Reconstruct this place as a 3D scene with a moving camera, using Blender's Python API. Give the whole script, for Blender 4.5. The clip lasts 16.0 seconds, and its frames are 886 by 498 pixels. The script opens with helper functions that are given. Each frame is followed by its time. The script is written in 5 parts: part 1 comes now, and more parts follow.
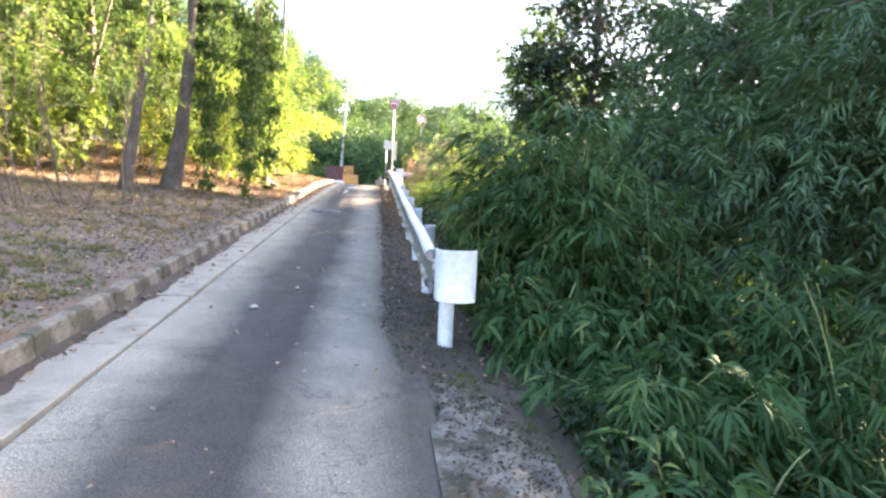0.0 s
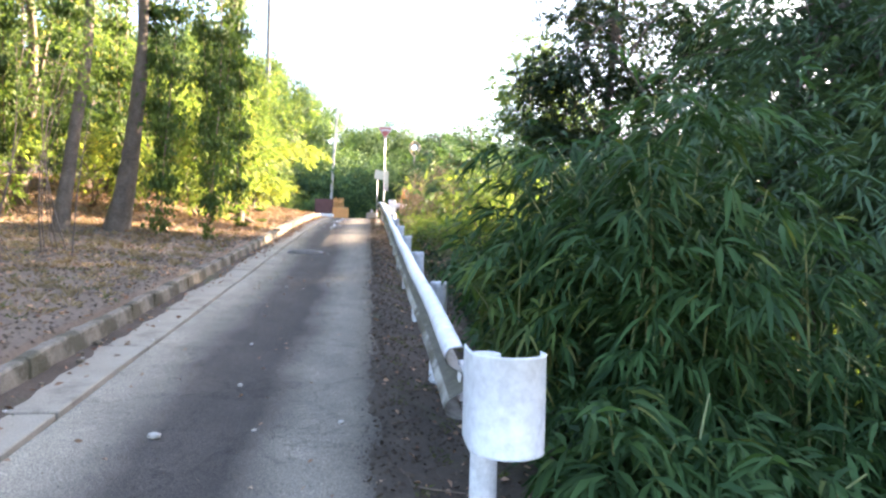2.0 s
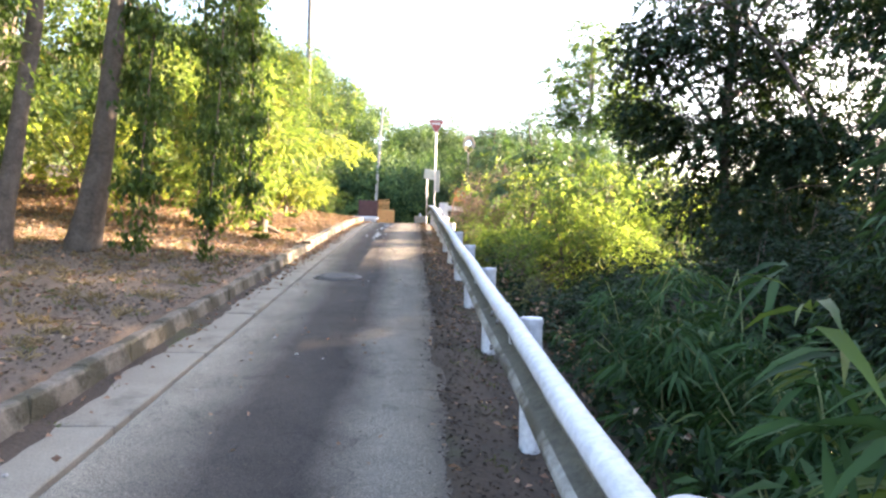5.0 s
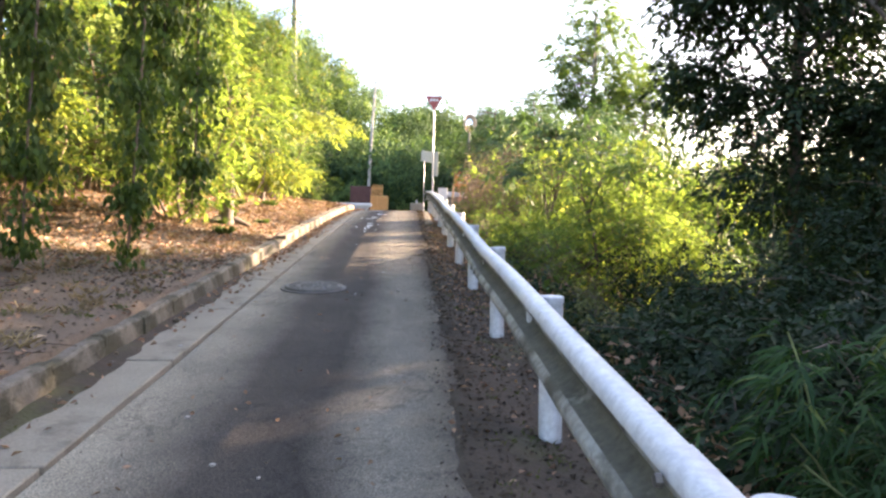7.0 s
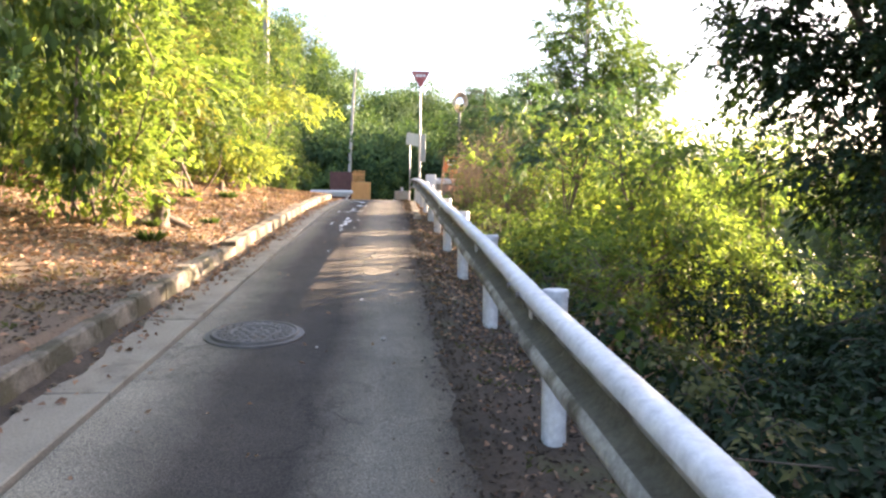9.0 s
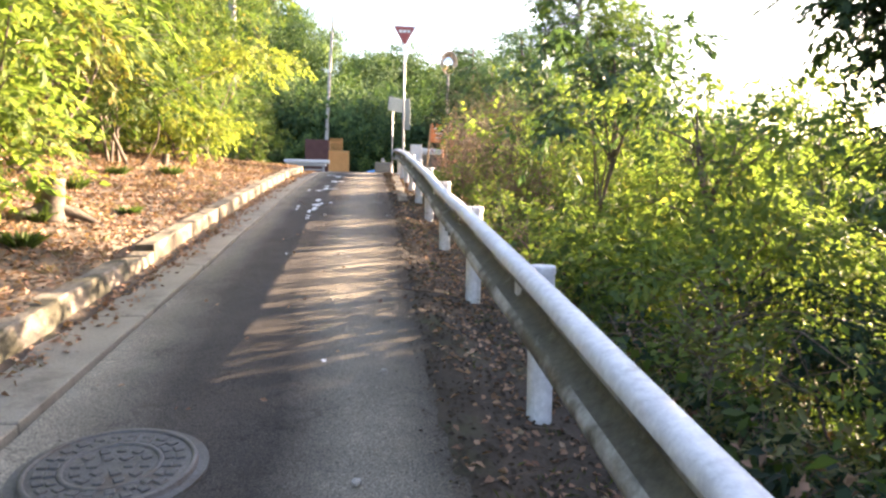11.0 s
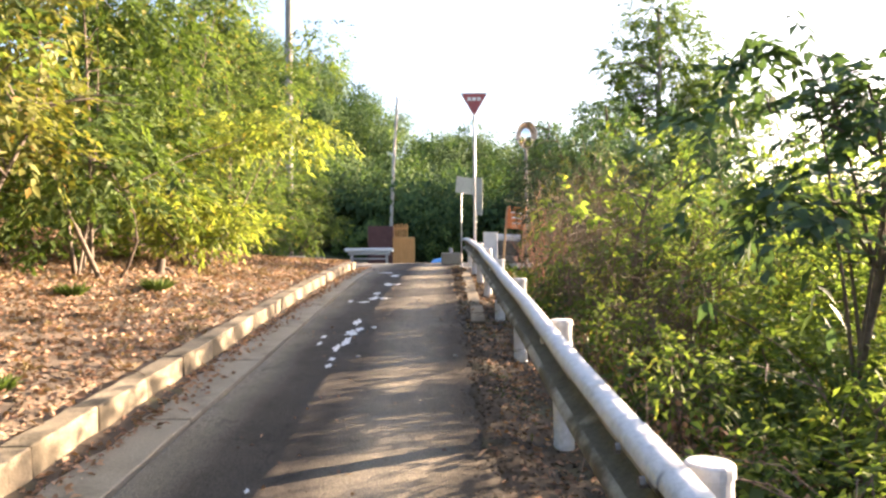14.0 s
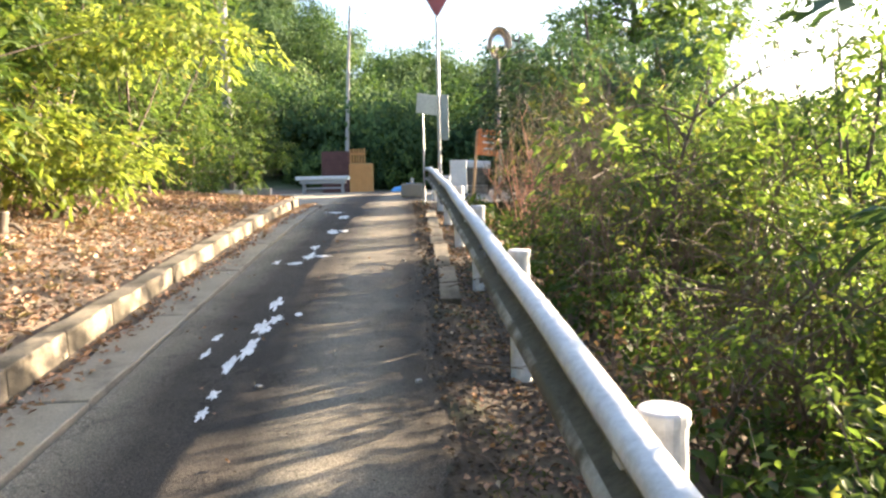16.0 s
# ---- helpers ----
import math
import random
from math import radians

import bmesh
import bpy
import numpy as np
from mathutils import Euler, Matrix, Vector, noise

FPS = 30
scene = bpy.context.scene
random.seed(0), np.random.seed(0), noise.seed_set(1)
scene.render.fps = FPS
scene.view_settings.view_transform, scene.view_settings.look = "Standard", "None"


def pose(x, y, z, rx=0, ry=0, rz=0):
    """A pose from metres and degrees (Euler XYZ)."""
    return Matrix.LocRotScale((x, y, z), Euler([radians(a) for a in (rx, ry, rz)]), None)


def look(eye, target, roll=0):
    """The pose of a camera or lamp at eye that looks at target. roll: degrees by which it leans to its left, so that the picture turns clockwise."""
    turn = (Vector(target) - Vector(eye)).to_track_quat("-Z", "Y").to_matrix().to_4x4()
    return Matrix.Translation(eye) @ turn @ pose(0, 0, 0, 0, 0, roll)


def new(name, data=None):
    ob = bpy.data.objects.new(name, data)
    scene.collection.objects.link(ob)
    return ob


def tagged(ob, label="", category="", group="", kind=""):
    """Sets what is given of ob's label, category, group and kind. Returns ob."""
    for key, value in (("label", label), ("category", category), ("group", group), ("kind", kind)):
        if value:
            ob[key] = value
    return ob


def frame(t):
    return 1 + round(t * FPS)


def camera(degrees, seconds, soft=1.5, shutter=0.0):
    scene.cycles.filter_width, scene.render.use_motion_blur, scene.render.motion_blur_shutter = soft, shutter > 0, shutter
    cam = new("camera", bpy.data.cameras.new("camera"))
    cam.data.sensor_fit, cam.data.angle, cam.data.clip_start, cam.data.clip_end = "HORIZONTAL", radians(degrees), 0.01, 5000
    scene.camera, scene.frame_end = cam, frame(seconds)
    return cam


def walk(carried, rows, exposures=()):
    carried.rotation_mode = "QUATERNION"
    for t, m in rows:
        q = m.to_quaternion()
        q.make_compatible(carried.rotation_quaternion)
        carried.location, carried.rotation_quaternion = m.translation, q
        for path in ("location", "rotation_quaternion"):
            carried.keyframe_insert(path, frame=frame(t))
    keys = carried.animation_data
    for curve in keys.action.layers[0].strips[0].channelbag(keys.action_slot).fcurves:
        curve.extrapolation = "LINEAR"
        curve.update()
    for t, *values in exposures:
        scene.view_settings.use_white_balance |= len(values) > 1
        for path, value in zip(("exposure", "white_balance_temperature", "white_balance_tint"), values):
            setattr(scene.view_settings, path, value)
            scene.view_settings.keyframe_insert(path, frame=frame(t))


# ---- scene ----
cam = camera(65.8, 16.0, soft=2.5)
METRES, EYE, TILT, LEAN, TURN = 18.0, 1.269, -2.7, -2.5, -5.5
ROWS = [
    (0.0, 0.0, 0.0, 0.0, -0.0, 0.0, 0.0),
    (0.5, -0.0014, 0.0309, 0.0033, -1.41, 2.65, -0.24),
    (1.0, -0.0063, 0.0629, 0.007, 1.48, 2.66, 0.27),
    (1.5, -0.0073, 0.0917, 0.0109, -0.4, 2.61, 0.6),
    (2.0, -0.0086, 0.1241, 0.0147, -0.53, 2.52, 1.19),
    (2.5, -0.0145, 0.1525, 0.0194, 0.11, 2.13, 0.32),
    (3.0, -0.0168, 0.1839, 0.0234, 4.87, 2.09, 0.75),
    (3.5, -0.0243, 0.2118, 0.029, 5.49, 1.82, -0.17),
    (4.0, -0.0241, 0.2441, 0.0328, 4.61, 1.77, 0.14),
    (4.5, -0.0332, 0.2734, 0.0372, 4.31, 1.58, -0.99),
    (5.0, -0.0328, 0.3046, 0.0412, 3.21, 2.59, 0.86),
    (7.5, -0.054, 0.4614, 0.0595, 2.63, 0.55, 1.23),
    (8.0, -0.0581, 0.491, 0.0644, 1.67, -0.15, 0.64),
    (8.5, -0.0602, 0.5247, 0.069, 1.72, 0.36, 1.54),
    (11.0, -0.0747, 0.677, 0.0917, -0.28, -2.73, 1.5),
    (11.5, -0.0721, 0.7082, 0.0954, -0.95, -2.52, 2.21),
    (12.0, -0.0772, 0.7386, 0.0989, 1.41, -1.94, 2.36),
    (12.5, -0.0754, 0.7694, 0.1022, 0.19, -2.25, 3.18),
    (13.0, -0.0808, 0.8003, 0.108, 2.59, -3.1, 3.55),
    (13.5, -0.0841, 0.8276, 0.1146, 3.58, 0.64, 2.2),
    (14.0, -0.0864, 0.8571, 0.1194, 5.58, 4.16, 2.54),
    (14.5, -0.0888, 0.8853, 0.1242, 3.32, 2.49, 2.19),
    (15.0, -0.0881, 0.9178, 0.1281, 2.33, -0.39, 4.16),
    (15.5, -0.0959, 0.9476, 0.133, 3.25, -1.83, 2.86),
    (16.0, -0.0945, 0.9803, 0.1379, 2.51, -2.48, 3.61),
]
walk(cam, [(t, pose(0, 0, EYE, TILT, LEAN, TURN) @ pose(METRES * x, METRES * y, METRES * z, 90 + pitch, roll, yaw)) for t, x, y, z, yaw, pitch, roll in ROWS],
     exposures=[(0.0, 4.4, 6500, 20), (1.5, 4.2, 6500, 20), (3.0, 4.1, 6550, 20), (5.0, 3.95, 6650, 21), (7.5, 3.58, 6850, 22), (11.0, 3.58, 6850, 22), (12.5, 3.42, 6850, 22), (14.0, 3.1, 6850, 21), (15.0, 2.95, 6700, 18), (16.0, 3.15, 6400, 13)])

# ---- sky and sun ----
SUN_EL, SUN_AZ = radians(16.0), radians(65.5)
world = bpy.data.worlds.new("sky")
scene.world = world
world.use_nodes = True
wn = world.node_tree.nodes
sky = wn.new("ShaderNodeTexSky")
sky.sky_type = "NISHITA"
sky.sun_disc = False
sky.sun_elevation, sky.sun_rotation = SUN_EL, SUN_AZ
sky.dust_density = 3.0
sky.ozone_density = 1.5
wn["Background"].inputs[1].default_value = 0.08
world.node_tree.links.new(sky.outputs[0], wn["Background"].inputs[0])
to_sun = Vector((math.cos(SUN_EL) * math.sin(SUN_AZ), math.cos(SUN_EL) * math.cos(SUN_AZ), math.sin(SUN_EL)))
sun_data = bpy.data.lights.new("sun", "SUN")
sun_data.energy, sun_data.angle, sun_data.color = 5.0, radians(0.6), (1.0, 0.81, 0.56)
sun = new("sun", sun_data)
sun.matrix_world = look(to_sun * 100, (0, 0, 0))


# ---- materials ----
def material(name):
    m = bpy.data.materials.new(name)
    m.use_nodes = True
    return m, m.node_tree.nodes, m.node_tree.links, m.node_tree.nodes["Principled BSDF"]


def ramp(nodes, links, source, stops):
    r = nodes.new("ShaderNodeValToRGB")
    first, last = r.color_ramp.elements[0], r.color_ramp.elements[1]
    first.position, first.color = stops[0][0], (*stops[0][1], 1)
    last.position, last.color = stops[-1][0], (*stops[-1][1], 1)
    for p, c in stops[1:-1]:
        r.color_ramp.elements.new(p).color = (*c, 1)
    links.new(source, r.inputs[0])
    return r.outputs[0]


def noise_node(nodes, links, scale, detail=4.0, rough=0.6, coords=None):
    n = nodes.new("ShaderNodeTexNoise")
    n.inputs["Scale"].default_value, n.inputs["Detail"].default_value, n.inputs["Roughness"].default_value = scale, detail, rough
    if coords is None:
        coords = nodes.new("ShaderNodeTexCoord").outputs["Object"]
    links.new(coords, n.inputs["Vector"])
    return n.outputs["Fac"]


def mixed(nodes, links, fac, a, b, blend="MIX"):
    m = nodes.new("ShaderNodeMix")
    m.data_type, m.blend_type = "RGBA", blend
    for socket, value in ((m.inputs["Factor"], fac), (m.inputs["A"], a), (m.inputs["B"], b)):
        if isinstance(value, (int, float)):
            socket.default_value = value
        elif isinstance(value, tuple):
            socket.default_value = (*value, 1)
        else:
            links.new(value, socket)
    return m.outputs["Result"]


def bumped(nodes, links, bsdf, height, strength, distance=0.01):
    b = nodes.new("ShaderNodeBump")
    b.inputs["Strength"].default_value, b.inputs["Distance"].default_value = strength, distance
    links.new(height, b.inputs["Height"])
    links.new(b.outputs[0], bsdf.inputs["Normal"])


def rough_surface(name, dark, light, scale, rough=0.8, fine=60.0, bump=0.4, stain=None, stain_scale=1.5, metal=0.0, stain_at=0.55):
    """A weathered surface: broad tone, fine grain, stains and relief."""
    m, n, l, b = material(name)
    broad = ramp(n, l, noise_node(n, l, scale), [(0.3, dark), (0.7, light)])
    grain = noise_node(n, l, fine, 3.0, 0.7)
    col = mixed(n, l, 0.35, broad, ramp(n, l, grain, [(0.3, tuple(0.45 * c for c in dark)), (0.7, tuple(min(1, 1.25 * c) for c in light))]))
    if stain:
        mask = ramp(n, l, noise_node(n, l, stain_scale, 6.0, 0.65), [(stain_at, (0, 0, 0)), (stain_at + 0.12, (1, 1, 1))])
        col = mixed(n, l, mask, col, stain)
    l.new(col, b.inputs["Base Color"])
    b.inputs["Roughness"].default_value, b.inputs["Metallic"].default_value = rough, metal
    bumped(n, l, b, grain, bump)
    return m


def leaf_material(name, dark, light, tip, glow=0.45, rough=0.45, patches=1.1, gloss=0.28):
    """Leaves: tone differs leaf by leaf and patch by patch, with light coming through."""
    m, n, l, b = material(name)
    geo = n.new("ShaderNodeNewGeometry")
    col = ramp(n, l, geo.outputs["Random Per Island"], [(0.0, dark), (0.55, light), (0.93, light), (1.0, tip)])
    patch = noise_node(n, l, patches, 3.0)
    col = mixed(n, l, ramp(n, l, patch, [(0.35, (0, 0, 0)), (0.65, (0.6, 0.6, 0.6))]), col, tuple(0.55 * c for c in dark))
    l.new(col, b.inputs["Base Color"])
    b.inputs["Roughness"].default_value = rough + 0.15
    b.inputs["Specular IOR Level"].default_value = gloss
    t = n.new("ShaderNodeBsdfTranslucent")
    warm = mixed(n, l, 1.0, col, (1.1, 1.15, 0.6), "MULTIPLY")
    l.new(warm, t.inputs["Color"])
    mix = n.new("ShaderNodeMixShader")
    mix.inputs[0].default_value = glow
    l.new(b.outputs[0], mix.inputs[1])
    l.new(t.outputs[0], mix.inputs[2])
    l.new(mix.outputs[0], n["Material Output"].inputs["Surface"])
    return m


def road_material():
    """Worn asphalt: a dark oily middle between two dusty wheel tracks, fine stone grain, cracks."""
    m, n, l, b = material("worn asphalt")
    xyz = n.new("ShaderNodeSeparateXYZ")
    co = n.new("ShaderNodeTexCoord").outputs["Object"]
    l.new(co, xyz.inputs[0])
    wob = noise_node(n, l, 0.9, 4.0, 0.6, co)
    add = n.new("ShaderNodeMath")
    add.operation = "MULTIPLY_ADD"
    l.new(wob, add.inputs[0])
    add.inputs[1].default_value = 0.34
    # further up the dark strip lies nearer the kerb, beside a paler strip along the rail
    along = n.new("ShaderNodeMapRange")
    along.interpolation_type = "SMOOTHSTEP"
    along.inputs["From Min"].default_value, along.inputs["From Max"].default_value = 13.0, 19.0
    along.inputs["To Min"].default_value, along.inputs["To Max"].default_value = 0.0, 0.22
    l.new(xyz.outputs["Y"], along.inputs["Value"])
    shifted = n.new("ShaderNodeMath")
    l.new(xyz.outputs["X"], shifted.inputs[0])
    l.new(along.outputs[0], shifted.inputs[1])
    l.new(shifted.outputs[0], add.inputs[2])
    scaled = n.new("ShaderNodeMapRange")
    scaled.inputs["From Min"].default_value, scaled.inputs["From Max"].default_value = -1.6, 0.6
    l.new(add.outputs[0], scaled.inputs["Value"])
    # across the lane, from the gutter to the shoulder
    base = ramp(n, l, scaled.outputs[0], [(0.05, (0.310, 0.276, 0.218)), (0.17, (0.248, 0.221, 0.176)), (0.35, (0.066, 0.058, 0.050)),
                                          (0.55, (0.048, 0.042, 0.037)), (0.69, (0.203, 0.181, 0.145)), (0.79, (0.193, 0.169, 0.134)), (0.90, (0.075, 0.064, 0.052))])
    broad = ramp(n, l, noise_node(n, l, 2.2, 5.0, 0.65, co), [(0.25, (0.72, 0.72, 0.72)), (0.75, (1.22, 1.21, 1.19))])
    grain = noise_node(n, l, 130.0, 2.0, 0.8, co)
    speck = ramp(n, l, grain, [(0.3, (0.35, 0.35, 0.35)), (0.5, (1.0, 1.0, 1.0)), (0.72, (2.1, 2.06, 1.98))])
    col = mixed(n, l, 1.0, mixed(n, l, 1.0, base, broad, "MULTIPLY"), speck, "MULTIPLY")
    vor = n.new("ShaderNodeTexVoronoi")
    vor.feature = "DISTANCE_TO_EDGE"
    vor.inputs["Scale"].default_value = 0.7
    warp = n.new("ShaderNodeTexNoise")
    warp.inputs["Scale"].default_value, warp.inputs["Detail"].default_value = 3.0, 5.0
    l.new(co, warp.inputs["Vector"])
    vec = n.new("ShaderNodeVectorMath")
    l.new(co, vec.inputs[0])
    l.new(warp.outputs["Color"], vec.inputs[1])
    l.new(vec.outputs[0], vor.inputs["Vector"])
    crack = ramp(n, l, vor.outputs["Distance"], [(0.0, (0.35, 0.35, 0.35)), (0.012, (1, 1, 1))])
    col = mixed(n, l, 0.55, col, mixed(n, l, 1.0, col, crack, "MULTIPLY"))
    l.new(col, b.inputs["Base Color"])
    b.inputs["Roughness"].default_value = 0.85
    b.inputs["Specular IOR Level"].default_value = 0.22
    bumped(n, l, b, grain, 0.9, 0.008)
    return m


ASPHALT = road_material()
GUTTER = rough_surface("dusty concrete", (0.21, 0.184, 0.143), (0.33, 0.290, 0.225), 2.0, 0.9, 80, 0.5, (0.13, 0.108, 0.08), 1.2, stain_at=0.58)
KERB = rough_surface("old kerb concrete", (0.17, 0.138, 0.096), (0.31, 0.255, 0.18), 2.5, 0.95, 45, 0.8, (0.085, 0.07, 0.048), 1.3, stain_at=0.46)
APRON = rough_surface("dirty broken concrete", (0.085, 0.074, 0.058), (0.20, 0.178, 0.145), 5.0, 0.95, 40, 1.0, (0.04, 0.036, 0.02), 4.0, stain_at=0.47)
WORN_KERB = rough_surface("crumbling mossy kerb concrete", (0.13, 0.112, 0.088), (0.25, 0.215, 0.17), 3.0, 0.95, 40, 1.0, (0.07, 0.064, 0.04), 2.2, stain_at=0.46)


def ground_material():
    """Brown leaf mould near the lane, rank grass and weeds over the valley and the hill."""
    m, n, l, b = material("soil and rank grass")
    co = n.new("ShaderNodeTexCoord").outputs["Object"]
    xyz = n.new("ShaderNodeSeparateXYZ")
    l.new(co, xyz.inputs[0])
    grain = noise_node(n, l, 30.0, 4.0, 0.75, co)
    soil = mixed(n, l, 0.4, ramp(n, l, noise_node(n, l, 1.2, 5.0, 0.6, co), [(0.3, (0.095, 0.072, 0.052)), (0.7, (0.20, 0.150, 0.108))]), ramp(n, l, grain, [(0.3, (0.028, 0.02, 0.014)), (0.7, (0.16, 0.115, 0.08))]))
    weeds = mixed(n, l, 0.4, ramp(n, l, noise_node(n, l, 0.35, 5.0, 0.65, co), [(0.3, (0.032, 0.055, 0.018)), (0.7, (0.085, 0.115, 0.035))]), ramp(n, l, grain, [(0.3, (0.012, 0.022, 0.008)), (0.7, (0.12, 0.14, 0.05))]))
    masks = []
    for axis, lo, hi in (("X", 3.5, 6.5), ("Y", 49.0, 53.0)):
        r = n.new("ShaderNodeMapRange")
        r.inputs["From Min"].default_value, r.inputs["From Max"].default_value = lo, hi
        l.new(xyz.outputs[axis], r.inputs["Value"])
        masks.append(r.outputs[0])
    top = n.new("ShaderNodeMath")
    top.operation = "MAXIMUM"
    l.new(masks[0], top.inputs[0])
    l.new(masks[1], top.inputs[1])
    l.new(mixed(n, l, top.outputs[0], soil, weeds), b.inputs["Base Color"])
    b.inputs["Roughness"].default_value = 0.95
    bumped(n, l, b, grain, 0.9)
    return m


SOIL = ground_material()
SHOULDER = rough_surface("dirt shoulder", (0.034, 0.025, 0.017), (0.082, 0.060, 0.041), 2.5, 0.95, 40, 0.9, (0.07, 0.07, 0.03), 1.3)
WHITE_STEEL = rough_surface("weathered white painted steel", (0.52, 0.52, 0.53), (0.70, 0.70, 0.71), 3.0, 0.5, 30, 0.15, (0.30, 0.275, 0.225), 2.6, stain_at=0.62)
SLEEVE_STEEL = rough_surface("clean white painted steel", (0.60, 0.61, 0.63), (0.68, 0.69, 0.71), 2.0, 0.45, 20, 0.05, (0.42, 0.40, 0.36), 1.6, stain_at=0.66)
# beam face: grime, darkened further for its shaded road side
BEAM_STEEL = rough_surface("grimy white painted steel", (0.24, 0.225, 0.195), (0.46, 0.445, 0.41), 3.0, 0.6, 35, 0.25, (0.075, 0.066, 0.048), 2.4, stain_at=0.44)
# recess: grime plus the shade under the upper fold, put into the colour
SHADED_RECESS_STEEL = rough_surface("dirty painted steel darkened for recess shade", (0.060, 0.055, 0.040), (0.15, 0.138, 0.108), 4.0, 0.8, 35, 0.4, (0.30, 0.285, 0.25), 5.0, stain_at=0.62)
GALV = rough_surface("galvanised steel", (0.36, 0.37, 0.39), (0.52, 0.53, 0.55), 4.0, 0.45, 60, 0.1, metal=0.7)
DARK_STEEL = rough_surface("dark bolt steel", (0.10, 0.095, 0.09), (0.2, 0.18, 0.16), 6.0, 0.6, 60, 0.2, metal=0.6)
IRON = rough_surface("worn cast iron", (0.085, 0.078, 0.072), (0.17, 0.157, 0.143), 6.0, 0.6, 90, 0.4, (0.11, 0.08, 0.055), 4.0, metal=0.3)
PAINT = rough_surface("chipped white road paint", (0.55, 0.56, 0.57), (0.8, 0.81, 0.82), 5.0, 0.7, 70, 0.4)
BARK = rough_surface("grey brown bark", (0.055, 0.042, 0.033), (0.15, 0.12, 0.095), 7.0, 0.95, 25, 1.0, (0.28, 0.26, 0.22), 3.0, stain_at=0.66)
PALE_BARK = rough_surface("pale grey bark", (0.13, 0.115, 0.095), (0.30, 0.27, 0.23), 6.0, 0.9, 25, 0.8, (0.10, 0.085, 0.065), 3.0)
TWIG = rough_surface("dry twig", (0.075, 0.053, 0.038), (0.17, 0.125, 0.092), 8.0, 0.9, 40, 0.5)
CULM = rough_surface("bamboo culm", (0.13, 0.16, 0.055), (0.26, 0.28, 0.11), 4.0, 0.5, 30, 0.2)
RED_PAINT = rough_surface("faded red sign paint", (0.30, 0.055, 0.055), (0.40, 0.10, 0.095), 4.0, 0.5, 40, 0.1)
SIGN_WHITE = rough_surface("sign white", (0.62, 0.63, 0.62), (0.78, 0.78, 0.77), 4.0, 0.5, 40, 0.1, (0.45, 0.43, 0.38), 3.0, stain_at=0.62)
SIGN_GREY = rough_surface("bare grey sign back", (0.24, 0.28, 0.26), (0.36, 0.40, 0.37), 5.0, 0.55, 40, 0.1, (0.3, 0.3, 0.27), 4.0)
ORANGE = rough_surface("faded orange board paint", (0.55, 0.16, 0.05), (0.68, 0.26, 0.10), 5.0, 0.7, 50, 0.2, (0.62, 0.42, 0.30), 5.0)
HOOD = rough_surface("bleached orange hood paint", (0.52, 0.40, 0.32), (0.68, 0.60, 0.52), 5.0, 0.6, 50, 0.2, (0.50, 0.27, 0.16), 5.0, stain_at=0.6)
WOOD = rough_surface("weathered timber", (0.28, 0.19, 0.11), (0.42, 0.30, 0.18), 5.0, 0.85, 50, 0.5)
ORANGE_WOOD = rough_surface("orange stained boards", (0.58, 0.25, 0.07), (0.74, 0.36, 0.12), 4.0, 0.75, 50, 0.4)
RED_BROWN = rough_surface("dark red brown boards", (0.075, 0.03, 0.025), (0.13, 0.055, 0.045), 4.0, 0.8, 50, 0.4)
BLUE_TARP = rough_surface("blue tarpaulin", (0.08, 0.30, 0.62), (0.14, 0.42, 0.75), 6.0, 0.4, 30, 0.4)
POLE_CONCRETE = rough_surface("grey concrete pole", (0.13, 0.13, 0.13), (0.21, 0.21, 0.20), 3.0, 0.9, 40, 0.3)
FLOOR_STONE = rough_surface("pale stone", (0.30, 0.28, 0.25), (0.46, 0.43, 0.38), 8.0, 0.9, 50, 0.4)
MIRROR_GLASS, _n, _l, _b = material("convex mirror")
_b.inputs["Base Color"].default_value, _b.inputs["Metallic"].default_value, _b.inputs["Roughness"].default_value = (0.9, 0.9, 0.9, 1), 1.0, 0.05

BAMBOO_LEAF = leaf_material("bamboo leaf", (0.023, 0.059, 0.022), (0.053, 0.112, 0.036), (0.18, 0.21, 0.06), 0.30, 0.52, gloss=0.18)
# brighter copy of the bamboo leaf, for leaves that catch light
BAMBOO_LIT = leaf_material("bamboo leaf brightened as lit", (0.060, 0.105, 0.028), (0.135, 0.20, 0.050), (0.27, 0.25, 0.08), 0.4, 0.42)
GROVE_LEAF = leaf_material("shaded grove leaf", (0.042, 0.084, 0.044), (0.100, 0.170, 0.078), (0.13, 0.18, 0.06), 0.3, 0.4)
# dark foliage, deepened further to carry the shade of the lower slope
DARK_LEAF = leaf_material("dark evergreen leaf deepened for shade", (0.016, 0.032, 0.018), (0.036, 0.064, 0.030), (0.085, 0.10, 0.045), 0.25, 0.4, gloss=0.15)
IVY_LEAF = leaf_material("climbing vine leaf", (0.036, 0.072, 0.018), (0.088, 0.140, 0.030), (0.26, 0.25, 0.05), 0.42)
WOOD_LEAF = leaf_material("woodland leaf", (0.055, 0.100, 0.032), (0.142, 0.198, 0.058), (0.40, 0.30, 0.10), 0.53)
# this leaf and the next are brightened to look sunlit
SUN_LEAF = leaf_material("green leaf brightened for sun", (0.085, 0.148, 0.040), (0.225, 0.295, 0.075), (0.48, 0.42, 0.11), 0.58)
YELLOW_LEAF = leaf_material("yellow green leaf brightened for sun", (0.13, 0.19, 0.045), (0.32, 0.36, 0.085), (0.58, 0.44, 0.12), 0.58)
OLIVE_LEAF = leaf_material("olive twig leaf", (0.075, 0.085, 0.028), (0.165, 0.165, 0.055), (0.28, 0.18, 0.06), 0.4)
